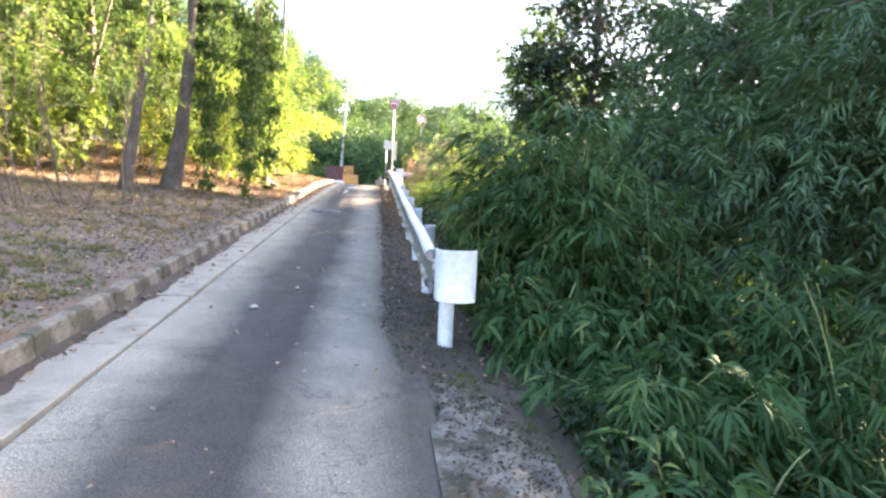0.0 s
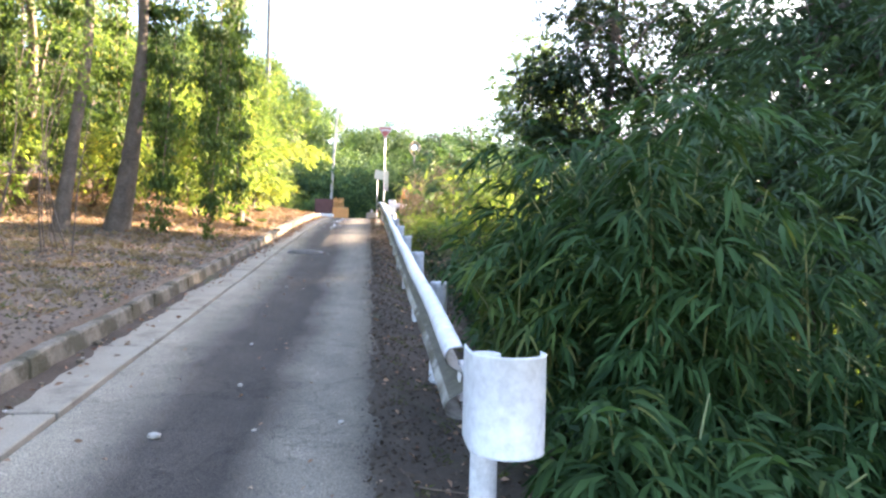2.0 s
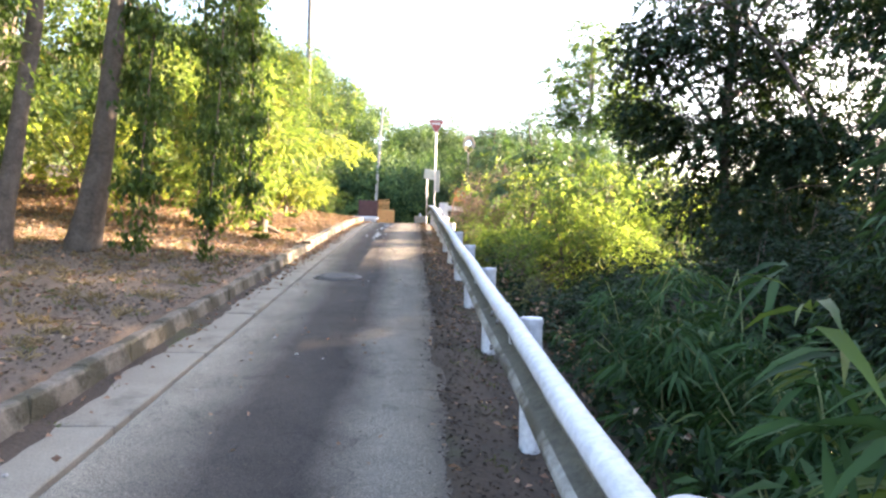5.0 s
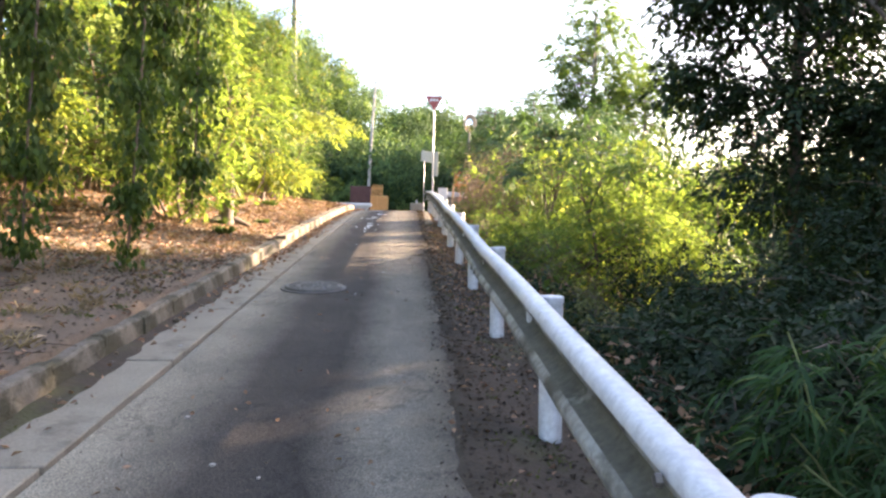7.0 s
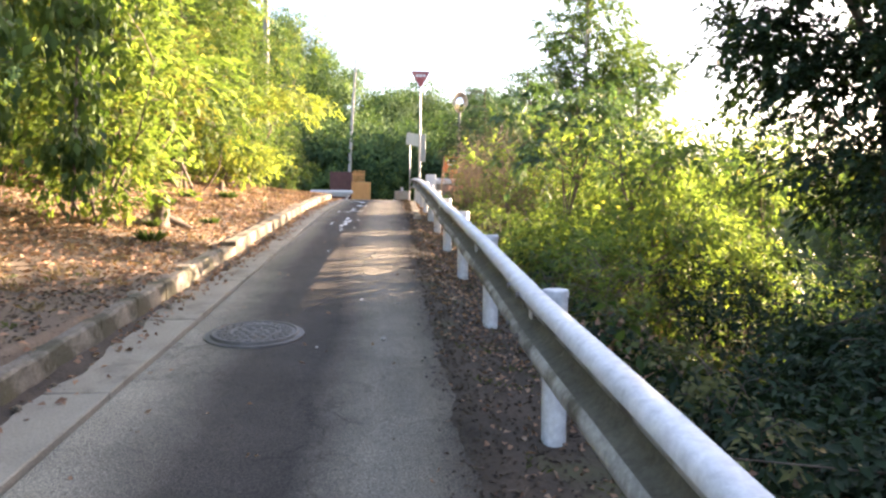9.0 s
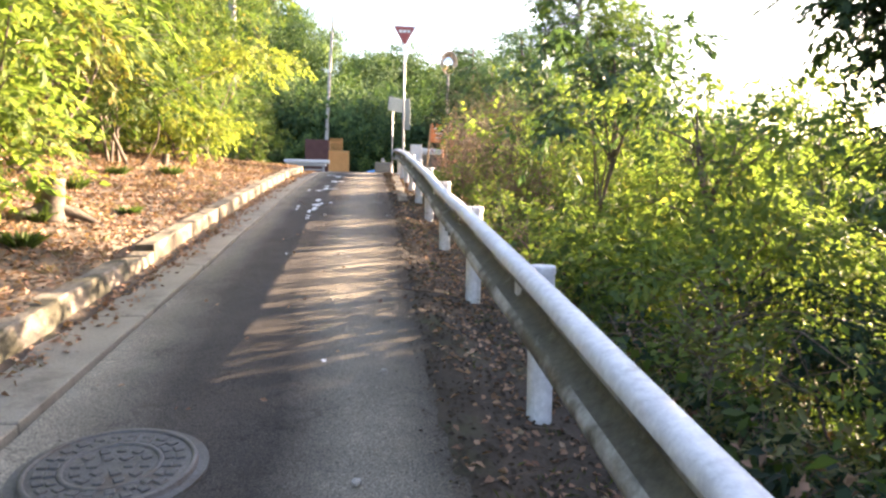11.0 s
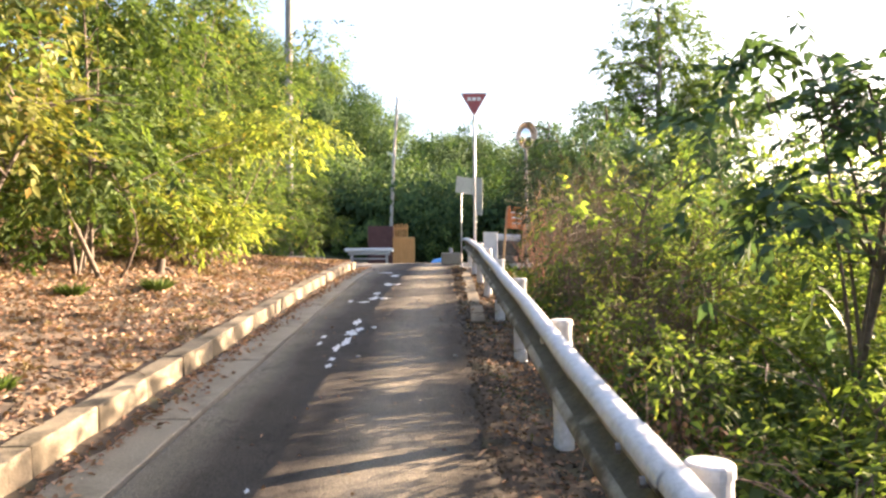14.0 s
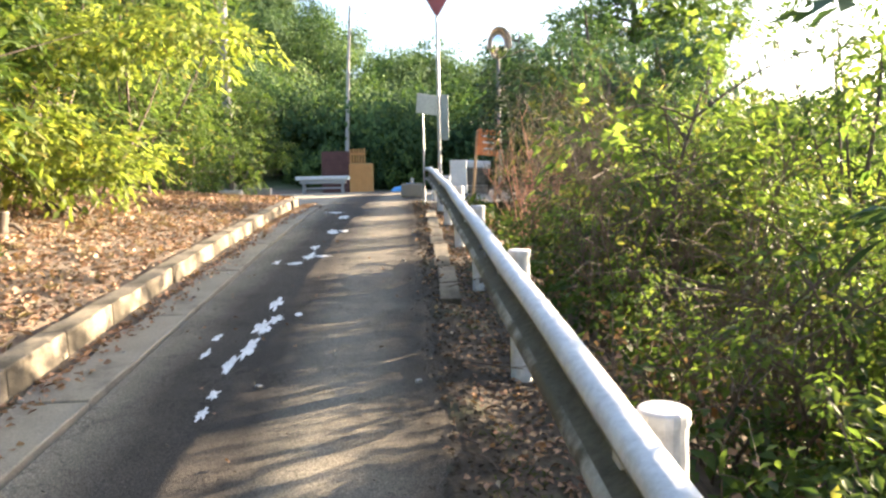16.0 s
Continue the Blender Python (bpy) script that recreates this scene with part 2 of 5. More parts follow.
BROWNING_LEAF = leaf_material("autumn browning leaf", (0.10, 0.115, 0.03), (0.21, 0.215, 0.055), (0.34, 0.20, 0.05), 0.42)
SHRUB_LEAF = leaf_material("shrub leaf", (0.042, 0.080, 0.021), (0.112, 0.165, 0.040), (0.27, 0.24, 0.07), 0.42)
FAR_LEAF = leaf_material("far woodland leaf", (0.030, 0.066, 0.032), (0.088, 0.145, 0.056), (0.16, 0.21, 0.08), 0.3, 0.7, 0.3, 0.2)
CREEPER_LEAF = leaf_material("creeper leaf", (0.072, 0.125, 0.036), (0.16, 0.235, 0.062), (0.24, 0.29, 0.09), 0.35, 0.6)
MOULD_LEAF = leaf_material("rotting brown leaf", (0.065, 0.051, 0.039), (0.155, 0.122, 0.092), (0.27, 0.22, 0.165), 0.1, 0.8)
DARK_MOULD = leaf_material("dark damp leaf mould", (0.035, 0.026, 0.020), (0.105, 0.078, 0.057), (0.22, 0.17, 0.12), 0.1, 0.8)
DRY_LEAF = leaf_material("fallen dry leaf", (0.17, 0.092, 0.062), (0.45, 0.28, 0.185), (0.60, 0.47, 0.34), 0.15, 0.8)
RED_STEM = rough_surface("dry red brown stem", (0.20, 0.085, 0.055), (0.34, 0.17, 0.11), 8.0, 0.9, 40, 0.4)
GRASS_DRY = leaf_material("dead straw", (0.20, 0.15, 0.08), (0.36, 0.28, 0.17), (0.42, 0.34, 0.22), 0.2, 0.85)
GRASS_LEAF = leaf_material("grass blade", (0.06, 0.09, 0.025), (0.15, 0.17, 0.05), (0.32, 0.27, 0.12), 0.35, 0.7)


# ---- building helpers ----
def mesh_of(name, verts, faces, mat, smooth=False):
    """A mesh from an array of points and an array of faces that all have as many corners."""
    verts, faces = np.asarray(verts, np.float32), np.asarray(faces, np.int32)
    me = bpy.data.meshes.new(name)
    k = faces.shape[1]
    me.vertices.add(len(verts))
    me.vertices.foreach_set("co", verts.ravel())
    me.loops.add(faces.size)
    me.loops.foreach_set("vertex_index", faces.ravel())
    me.polygons.add(len(faces))
    me.polygons.foreach_set("loop_start", np.arange(0, faces.size, k, dtype=np.int32))
    me.polygons.foreach_set("loop_total", np.full(len(faces), k, np.int32))
    if smooth:
        me.polygons.foreach_set("use_smooth", np.ones(len(faces), bool))
    me.materials.append(mat)
    me.update(calc_edges=True)
    return me


def child(name, me, parent, label=""):
    ob = new(name, me)
    ob.parent = parent
    if label:
        tagged(ob, label)
    return ob


def part(name, bm, mat, parent, label="", smooth=False):
    me = bpy.data.meshes.new(name)
    bm.normal_update()
    bm.to_mesh(me)
    bm.free()
    if smooth:
        me.polygons.foreach_set("use_smooth", np.ones(len(me.polygons), bool))
    me.materials.append(mat)
    return child(name, me, parent, label)


def thing(name, label, category, at=(0, 0, 0), group="", kind=""):
    ob = new(name)
    ob.empty_display_size = 0.1
    ob.matrix_basis = Matrix.Translation(at)
    return tagged(ob, label, category, group, kind)


def box(size, at=(0, 0, 0), bevel=0.004, turn=(0, 0, 0), bm=None):
    bm = bm or bmesh.new()
    made = bmesh.ops.create_cube(bm, size=1.0, matrix=pose(*at, *turn) @ Matrix.Diagonal((*size, 1)))
    if bevel:
        edges = {e for v in made["verts"] for e in v.link_edges}
        bmesh.ops.bevel(bm, geom=list(edges), offset=bevel, segments=1, affect="EDGES", profile=0.5)
    return bm


def cyl(r1, r2, h, at=(0, 0, 0), sides=16, turn=(0, 0, 0), bm=None):
    bm = bm or bmesh.new()
    bmesh.ops.create_cone(bm, cap_ends=True, segments=sides, radius1=r1, radius2=r2, depth=h, matrix=pose(*at, *turn) @ Matrix.Translation((0, 0, h / 2)))
    return bm


def tube(points, radii, sides=7):
    """A tapering limb along a line of points."""
    pts = [Vector(p) for p in points]
    verts, faces = [], []
    for i, p in enumerate(pts):
        d = (pts[min(i + 1, len(pts) - 1)] - pts[max(i - 1, 0)]).normalized()
        a = d.cross(Vector((0.31, 0.95, 0.07))).normalized()
        b = d.cross(a)
        for s in range(sides):
            w = 2 * math.pi * s / sides
            verts.append(p + float(radii[i]) * (math.cos(w) * a + math.sin(w) * b))
    for i in range(len(pts) - 1):
        for s in range(sides):
            t = (s + 1) % sides
            faces.append((i * sides + s, i * sides + t, (i + 1) * sides + t, (i + 1) * sides + s))
    return verts, faces


def tubes(lines, sides=5):
    verts, faces = [], []
    for pts, radii in lines:
        v, f = tube(pts, radii, sides)
        faces += [tuple(i + len(verts) for i in q) for q in f]
        verts += v
    return np.array([tuple(v) for v in verts]), np.array(faces)


def unit(a):
    return a / np.maximum(np.linalg.norm(a, axis=1, keepdims=True), 1e-6)


def leaves(rng, base, axis, length, width, droop=0.2, fold=0.12, long=False, face=None):
    """One leaf at each base along its axis: a folded blade, with a bent tip."""
    n = len(base)
    axis = unit(axis)
    facing = np.array([0, 0, 1.0]) if face is None else face
    side = unit(np.cross(axis, facing + (0.6 if face is None else 0.25) * rng.normal(size=(n, 3))))
    up = np.cross(side, axis)
    ln = length * rng.uniform(0.65, 1.25, (n, 1))
    wd = width * rng.uniform(0.7, 1.2, (n, 1))
    down = np.array([0, 0, -1.0])
    at = 0.38 if long else 0.45
    mid = base + axis * ln * at + down * droop * ln * at * at
    tip = base + axis * ln + down * droop * ln
    left, right = mid + side * wd / 2 + up * fold * wd, mid - side * wd / 2 + up * fold * wd
    if long:
        at2 = 0.72
        mid2 = base + axis * ln * at2 + down * droop * ln * at2 * at2
        l2, r2 = mid2 + side * wd * 0.33 + up * fold * wd, mid2 - side * wd * 0.33 + up * fold * wd
        verts = np.stack([base, left, mid, right, l2, mid2, r2, tip], 1).reshape(-1, 3)
        tri = np.array([(0, 2, 1), (0, 3, 2), (1, 2, 5), (1, 5, 4), (2, 3, 6), (2, 6, 5), (4, 5, 7), (5, 6, 7)])
        faces = (np.arange(n)[:, None, None] * 8 + tri[None]).reshape(-1, 3)
    else:
        verts = np.stack([base, left, tip, right], 1).reshape(-1, 3)
        tri = np.array([(0, 1, 2), (0, 2, 3)])
        faces = (np.arange(n)[:, None, None] * 4 + tri[None]).reshape(-1, 3)
    return verts, faces


def clumped(rng, blobs, count, spread=0.16, per=26, shell=0.55):
    """Leaf places in clusters over the outer part of rounded masses, with gaps between the clusters."""
    w = np.array([b[3] * b[4] * b[5] for b in blobs]) ** 0.67
    k = max(1, count // per)
    which = rng.choice(len(blobs), k, p=w / w.sum())
    bl = np.array(blobs)[which]
    d = unit(rng.normal(size=(k, 3)))
    r = rng.uniform(shell, 1.05, (k, 1))
    centre = bl[:, :3] + d * r * bl[:, 3:6]
    idx = rng.integers(0, k, count)
    p = centre[idx] + rng.normal(size=(count, 3)) * spread
    return p, d[idx]


def sprays(rng, blobs, count, length, per=14, shell=0.5):
    """Leaves set along both sides of short twigs, which spread outwards over rounded masses: bases, axes and upper faces."""
    w = np.array([b[3] * b[4] * b[5] for b in blobs]) ** 0.67
    k = max(1, count // per)
    bl = np.array(blobs)[rng.choice(len(blobs), k, p=w / w.sum())]
    d = unit(rng.normal(size=(k, 3)))
    centre = bl[:, :3] + d * rng.uniform(shell, 1.02, (k, 1)) * bl[:, 3:6]
    twig = unit(d * np.array([1, 1, 0.4]) + rng.normal(size=(k, 3)) * 0.45 + np.array([0, 0, -0.12]))
    face = unit(np.array([0, 0, 0.9]) + d * 0.4 + rng.normal(size=(k, 3)) * 0.3)
    side = unit(np.cross(twig, face))
    t = np.linspace(0.05, 1, per)[None, :, None]
    sign = np.where(np.arange(per) % 2, 1.0, -1.0)[None, :, None]
    ln = length * rng.uniform(0.6, 1.3, (k, 1, 1))
    base = centre[:, None] + twig[:, None] * (t - 0.4) * ln - np.array([0, 0, 1.0]) * 0.35 * ln * t * t + rng.normal(size=(k, per, 3)) * 0.02
    axis = twig[:, None] * (0.35 + 0.6 * t) + side[:, None] * sign * (1.05 - 0.55 * t) + rng.normal(size=(k, per, 3)) * 0.22
    return base.reshape(-1, 3), axis.reshape(-1, 3), np.repeat(face, per, 0)


def joined(pieces):
    verts, faces, n = [], [], 0
    for v, f in pieces:
        verts.append(v)
        faces.append(f + n)
        n += len(v)
    return np.concatenate(verts), np.concatenate(faces)


# ---- the lie of the land ----
RISE, LOW = 0.092, -0.08
CREST, TOP_Z = 29.3, 2.66


def lane_z(y):
    y = np.asarray(y, float)
    up = RISE * np.maximum(y, -40) + LOW
    k = 0.25
    return -k * np.log(np.exp(-np.minimum(up, 12) / k) + np.exp(-TOP_Z / k))


def smooth(a, b, x):
    t = np.clip((x - a) / (b - a), 0, 1)
    return t * t * (3 - 2 * t)


def land_z(x, y):
    """Height of the natural ground at a place."""
    x, y = np.asarray(x, float), np.asarray(y, float)
    z = lane_z(y) - 0.03
    left = np.maximum(-2.1 - x + 0.10 * smooth(17.5, 16, y) + 0.012 * np.sin(3.1 * y) + 0.010 * np.sin(8.3 * y), 0)
    bank = (0.185 + 0.045 * smooth(15.5, 14, y)) * smooth(0, 0.07, left) + np.minimum(left, 9) * (0.07 + 0.09 * smooth(15, 20, y)) * (1 - smooth(27, 33, y))
    bank = np.where(y > 31, 0.15 * (1 - smooth(30.5, 31.5, y)) + 0 * bank, bank)
    right = np.maximum(x - 0.95, 0)
    drop = -np.minimum(0.55 * right, 3.2) * (1 - smooth(30, 36, y))
    z = z + bank + drop - 0.09 * smooth(0.18, 0.55, x) * (1 - smooth(29, 31, y))
    hill = 9.6 * smooth(53, 95, y) * smooth(34, 6, x) + 12 * smooth(44, 85, y) * smooth(2, -24, x)
    far = 12 * smooth(150, 420, np.hypot(x, y))
    bumps = 0.05 * np.sin(1.7 * x + 0.6 * y) * np.sin(1.3 * y - 0.4 * x) * smooth(0.4, 2.0, np.abs(x + 0.6) - 1.4)
    return z + hill + far + bumps


def grid_mesh(name, xs, ys, fn, mat):
    gx, gy = np.meshgrid(xs, ys)
    v = np.stack([gx, gy, fn(gx, gy)], -1).reshape(-1, 3)
    nx, ny = len(xs), len(ys)
    i = (np.arange(ny - 1)[:, None] * nx + np.arange(nx - 1)[None]).ravel()
    return mesh_of(name, v, np.stack([i, i + 1, i + nx + 1, i + nx], 1), mat, True)


xs = np.concatenate([-np.geomspace(900, 12, 26), np.arange(-11.5, -2.2, 0.35), [-2.14, -2.11, -2.09, -2.07, -2.05, -2.03, -2.01, -1.98, -1.6], [0.0, 0.1, 0.3, 0.55, 0.8, 0.95], np.arange(1.2, 8, 0.35), np.geomspace(8.2, 900, 28)])
ys = np.concatenate([-np.geomspace(600, 7, 16), np.arange(-6.5, 36, 0.35), np.geomspace(36.4, 1200, 50)])


def ground_z(x, y):
    under = smooth(-2.1, -2.0, x) * (1 - smooth(0.05, 0.12, x)) * (1 - smooth(31.5, 34, y))
    return land_z(x, y) - 0.10 * under


tagged(new("ground", grid_mesh("ground", xs, ys, ground_z, SOIL)), "dry brown soil strewn with leaf mould", "ground", kind="structure")

# lane, gutter, shoulder
road_y = np.concatenate([np.arange(-8, 36, 0.5), np.arange(36, 49, 2.0)])
road = new("road", grid_mesh("road", np.array([-1.55, -1.2, -0.8, -0.4, 0.0, 0.13, 0.22, 0.34]), road_y, lambda x, y: lane_z(y) + 0.004 * np.sin(2.1 * y + x) - 0.07 * smooth(0.13, 0.22, x) * smooth(3.6, 5.4, y), ASPHALT))
tagged(road, "worn grey asphalt lane with a dark oily middle", "road", kind="structure")
yard = new("pavement", grid_mesh("pavement", np.linspace(-4.6, 3.4, 9), np.linspace(30.8, 52, 12), lambda x, y: lane_z(y) - 0.012 + 0 * x, GUTTER))
tagged(yard, "pale dusty paved yard at the top of the lane", "pavement", kind="structure")
rng = np.random.default_rng(5)
sh_x = np.array([0.03, 0.05, 0.07, 0.09, 0.11, 0.13, 0.17, 0.22, 0.26, 0.30, 0.34, 0.40, 0.5, 0.65, 0.8, 0.97, 1.1])


def shoulder_z(x, y):
    ragged = 0.014 * np.sin(1.3 * y) + 0.010 * np.sin(5.3 * y + 1.0) + 0.010 * np.sin(13.7 * y + 2.0) + 0.008 * np.sin(31.0 * y)
    inside = smooth(0.05, 0.10, x + ragged - 0.22 * smooth(5.4, 3.6, y))
    return lane_z(y) - 0.03 + 0.035 * inside - 0.09 * smooth(0.18, 0.55, x) + 0.016 * inside * np.sin(5.1 * y + 3 * x) * np.sin(7.3 * x + 2.2 * y) - 0.25 * np.maximum(x - 0.8, 0)


shoulder = new("road_shoulder", grid_mesh("road_shoulder", sh_x, np.arange(-8, 33, 0.06), shoulder_z, SHOULDER))
tagged(shoulder, "bare dirt shoulder with dead leaves beside the asphalt", "shoulder", kind="structure")


ap_x, ap_y = np.linspace(0.30, 0.86, 29), np.linspace(-3.0, 4.1, 240)


def apron_z(x, y):
    worn = 0.5 + 0.5 * np.sin(2.1 * y + 4.0 * x) * np.sin(5.3 * x - 1.3 * y)
    return lane_z(y) + 0.012 - 0.05 * smooth(3.4, 3.6, y + 0.16 * np.sin(9 * x) + 0.07 * np.sin(31 * x + 3 * y)) - 0.05 * smooth(0.68, 0.74, x + 0.05 * np.sin(3.1 * y) + 0.03 * np.sin(11 * y) + 0.015 * np.sin(37 * y)) - 0.03 * smooth(0.5, 0.75, worn + 0.15 * np.sin(23 * x) * np.sin(19 * y))


apron = new("concrete_apron", grid_mesh("concrete_apron", ap_x, ap_y, apron_z, APRON))
tagged(apron, "cracked pale concrete strip beside the asphalt, half buried in dirt", "pavement", kind="structure")


def slope_at(y):
    return math.degrees(math.atan((lane_z(y + 0.2) - lane_z(y - 0.2)) / 0.4))


dirt_x = np.array([-1.99, -1.965, -1.94, -1.915, -1.89, -1.865, -1.84, -1.81])
dirt = new("gutter_dirt", grid_mesh("gutter_dirt", dirt_x, np.arange(-6, 29.5, 0.06),
                                    lambda x, y: lane_z(y) + 0.020 - 0.20 * np.maximum(x + 1.955 - 0.045 * np.sin(1.7 * y) * np.sin(0.63 * y + 1) - 0.018 * np.sin(7.3 * y) - 0.010 * np.sin(19.1 * y), -0.15), SHOULDER))
tagged(dirt, "dark dirt washed along the foot of the kerb", "dirt", kind="structure")

# guard rail
POST_X, POST_Y0, POST_STEP, POSTS = 0.54, 4.95, 2.06, 14
rail = thing("guardrail", "grimy white painted steel guard rail along the lane edge", "guard rail", (POST_X, POST_Y0, float(lane_z(POST_Y0))))
rail_origin = Vector((POST_X, POST_Y0, float(lane_z(POST_Y0))))
post_bm = cyl(0.057, 0.057, 0.885, (0, 0, -0.30), 20)
post_me = bpy.data.meshes.new("post")
post_bm.to_mesh(post_me)
post_bm.free()
post_me.materials.append(WHITE_STEEL)
cap_bm = cyl(0.062, 0.062, 0.035, (0, 0, 0.58), 20)
bmesh.ops.bevel(cap_bm, geom=[e for e in cap_bm.edges if e.verts[0].co.z > 0.61 and e.verts[1].co.z > 0.61], offset=0.014, segments=3, affect="EDGES", profile=0.6)
cap_me = bpy.data.meshes.new("cap")
cap_bm.to_mesh(cap_me)
cap_bm.free()
cap_me.materials.append(WHITE_STEEL)
bolt_bm = cyl(0.016, 0.014, 0.014, (0, 0, 0), 8, (0, -90, 0))
bolt_me = bpy.data.meshes.new("bolt")
bolt_bm.to_mesh(bolt_me)
bolt_bm.free()
bolt_me.materials.append(DARK_STEEL)
for i in range(POSTS):
    y = POST_Y0 + POST_STEP * i
    z = float(lane_z(y))
    p = child("post", post_me, rail)
    p.matrix_basis = pose(0, y - POST_Y0 + (0.09 if i == 0 else 0), z - rail_origin.z, 0, random.uniform(-1.5, 0.5), 0)
    c = child("cap", cap_me, p)
    br = part("bracket", box((0.085, 0.07, 0.16), (-0.072, 0, 0.50), 0.006), WHITE_STEEL, p)

# beam section, road side is minus x: rounded upper fold, recess, lower fold
SECTION = [(0.034, 0.000), (0.010, 0.003), (-0.016, 0.010), (-0.036, 0.024), (-0.044, 0.044), (-0.040, 0.064), (-0.022, 0.084), (0.010, 0.100), (0.032, 0.118),
           (0.038, 0.142), (0.036, 0.166), (0.020, 0.186), (-0.012, 0.202), (-0.036, 0.220), (-0.044, 0.242), (-0.042, 0.262), (-0.030, 0.280), (-0.006, 0.288), (0.024, 0.290)]
BEAM_FOOT = 0.374


def beam(y0, y1, lift=0.0):
    n = 10
    verts, faces = [], []
    outer = SECTION
    inner = [(x + 0.006, min(max(z, 0.005), 0.283)) for x, z in SECTION]
    ring = outer + inner[::-1]
    for i in range(n + 1):
        y = y0 + (y1 - y0) * i / n
        z = float(lane_z(y)) + BEAM_FOOT + 0.006 * math.sin(y * 1.3)
        for x, h in ring:
            verts.append((x + lift + 0.004 * math.sin(2.3 * y), y - POST_Y0, z + h - rail_origin.z))
    k = len(ring)
    for i in range(n):
        for j in range(k):
            jj = (j + 1) % k
            faces.append((i * k + j, i * k + jj, (i + 1) * k + jj, (i + 1) * k + j))
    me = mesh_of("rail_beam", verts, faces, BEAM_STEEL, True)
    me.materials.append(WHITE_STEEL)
    me.materials.append(SHADED_RECESS_STEEL)
    # upper fold white as sky-lit, recess dark as shaded, set per face
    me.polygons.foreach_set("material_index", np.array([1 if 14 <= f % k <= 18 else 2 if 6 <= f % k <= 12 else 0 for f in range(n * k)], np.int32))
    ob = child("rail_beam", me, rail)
    ob.location.x = -0.138
    return ob


for k in range(0, POSTS - 1, 2):
    y0, y1 = POST_Y0 + POST_STEP * k - (0.16 if k else 0.05), POST_Y0 + POST_STEP * min(k + 2, POSTS - 1) + 0.16
    b = beam(y0, y1, -0.005 if (k // 2) % 2 else 0.0)
    for yy in (y1 - 0.27, y1 - 0.05):
        for zz, xx in ((0.055, -0.181), (0.145, -0.102), (0.235, -0.181)):
            o = child("bolt", bolt_me, b)
            o.location = (xx + 0.125, yy - POST_Y0, float(lane_z(yy)) + BEAM_FOOT + zz - rail_origin.z)
# rolled end sleeve
verts, faces = [], []
arc = [(-0.150, 0.16), (-0.154, 0.06), (-0.154, -0.04)] + [(-0.015 - 0.139 * math.cos(a), -0.04 - 0.145 * math.sin(a)) for a in np.linspace(0.2, math.pi - 0.25, 14)] + [(0.118, -0.02)]
for h, grow in [(0.0, 0.006), (0.008, 0.0), (0.345, 0.0), (0.355, 0.008)]:
    for x, y in arc:
        verts.append((x * (1 + 0.2 * grow), y - grow, h + 0.325))
for h, grow in [(0.355, 0.014), (0.345, 0.008), (0.008, 0.008), (0.0, 0.012)]:
    for x, y in arc:
        verts.append((x * 0.95, y + grow, h + 0.325))
k = len(arc)
for r in range(8):
    for j in range(k - 1):
        a, b2 = r * k + j, ((r + 1) % 8) * k + j
        faces.append((a, a + 1, b2 + 1, b2))
end = child("end_sleeve", mesh_of("end_sleeve", verts, faces, SLEEVE_STEEL, True), rail, "rolled white end sleeve of the rail")
end.location = (0.04, -0.20, -0.012)


# ---- roadside woods ----
def shrub_thing(name, label, category, at, blobs, count, mat, size, seed, stems=6, bark=TWIG, droop=0.25, spread=0.16, stem_r=0.02, per=26, shell=0.5, ratio=0.5, keep=None, group=""):
    """A bush or small tree: bent stems from one foot that fork into the leaf masses. Places are relative to the foot."""
    r = np.random.default_rng(seed)
    ob = thing(name, label, category, at, group)
    lines = []
    order = r.permutation(len(blobs))
    for s in range(stems):
        b = blobs[order[s % len(blobs)]]
        foot = Vector((r.normal() * 0.12, r.normal() * 0.12, -0.15))
        head = Vector((b[0] + r.normal() * b[3] * 0.35, b[1] + r.normal() * b[4] * 0.35, b[2] + b[5] * r.uniform(0.0, 0.6)))
        bend = Vector((r.normal() * 0.18, r.normal() * 0.18, 0))
        pts = [foot.lerp(head, t) + bend * math.sin(math.pi * t) for t in np.linspace(0, 1, 6)]
        q = stem_r * r.uniform(0.7, 1.3)
        lines.append((pts, [q * (1 - 0.8 * t) for t in np.linspace(0, 1, 6)]))
        for _ in range(5):
            t = r.uniform(0.35, 0.95)
            p = foot.lerp(head, t) + bend * math.sin(math.pi * t)
            e = p + Vector((r.normal() * b[3] * 0.7, r.normal() * b[4] * 0.7, abs(r.normal()) * b[5] * 0.6))
            lines.append(([p, p.lerp(e, 0.5) + Vector((0, 0, 0.06)), e], [q * 0.45, q * 0.3, q * 0.12]))
    for i, ln in enumerate(lines[::6][:stems]):
        group_lines = lines[i * 6:i * 6 + 6]
        v, f = tubes(group_lines, 5)
        child("stem", mesh_of("stem", v, f, bark, True), ob)
    p, axis, face = sprays(r, blobs, count, spread * 2.4, 14, shell)
    if keep is not None:
        ok = keep(p + np.array(at))
        p, axis, face = p[ok], axis[ok], face[ok]
    v, f = leaves(r, p, axis, size, size * ratio, droop, face=face)
    child("foliage", mesh_of("foliage", v, f, mat), ob)
    return ob


def off_lane(p):
    return (p[:, 0] > 0.72) | (p[:, 0] < -2.3) & (p[:, 2] > 0)


def over_rail(p):
    return (p[:, 0] > 0.72) | (p[:, 0] > 0.42) & (p[:, 2] > lane_z(p[:, 1]) + 0.70)


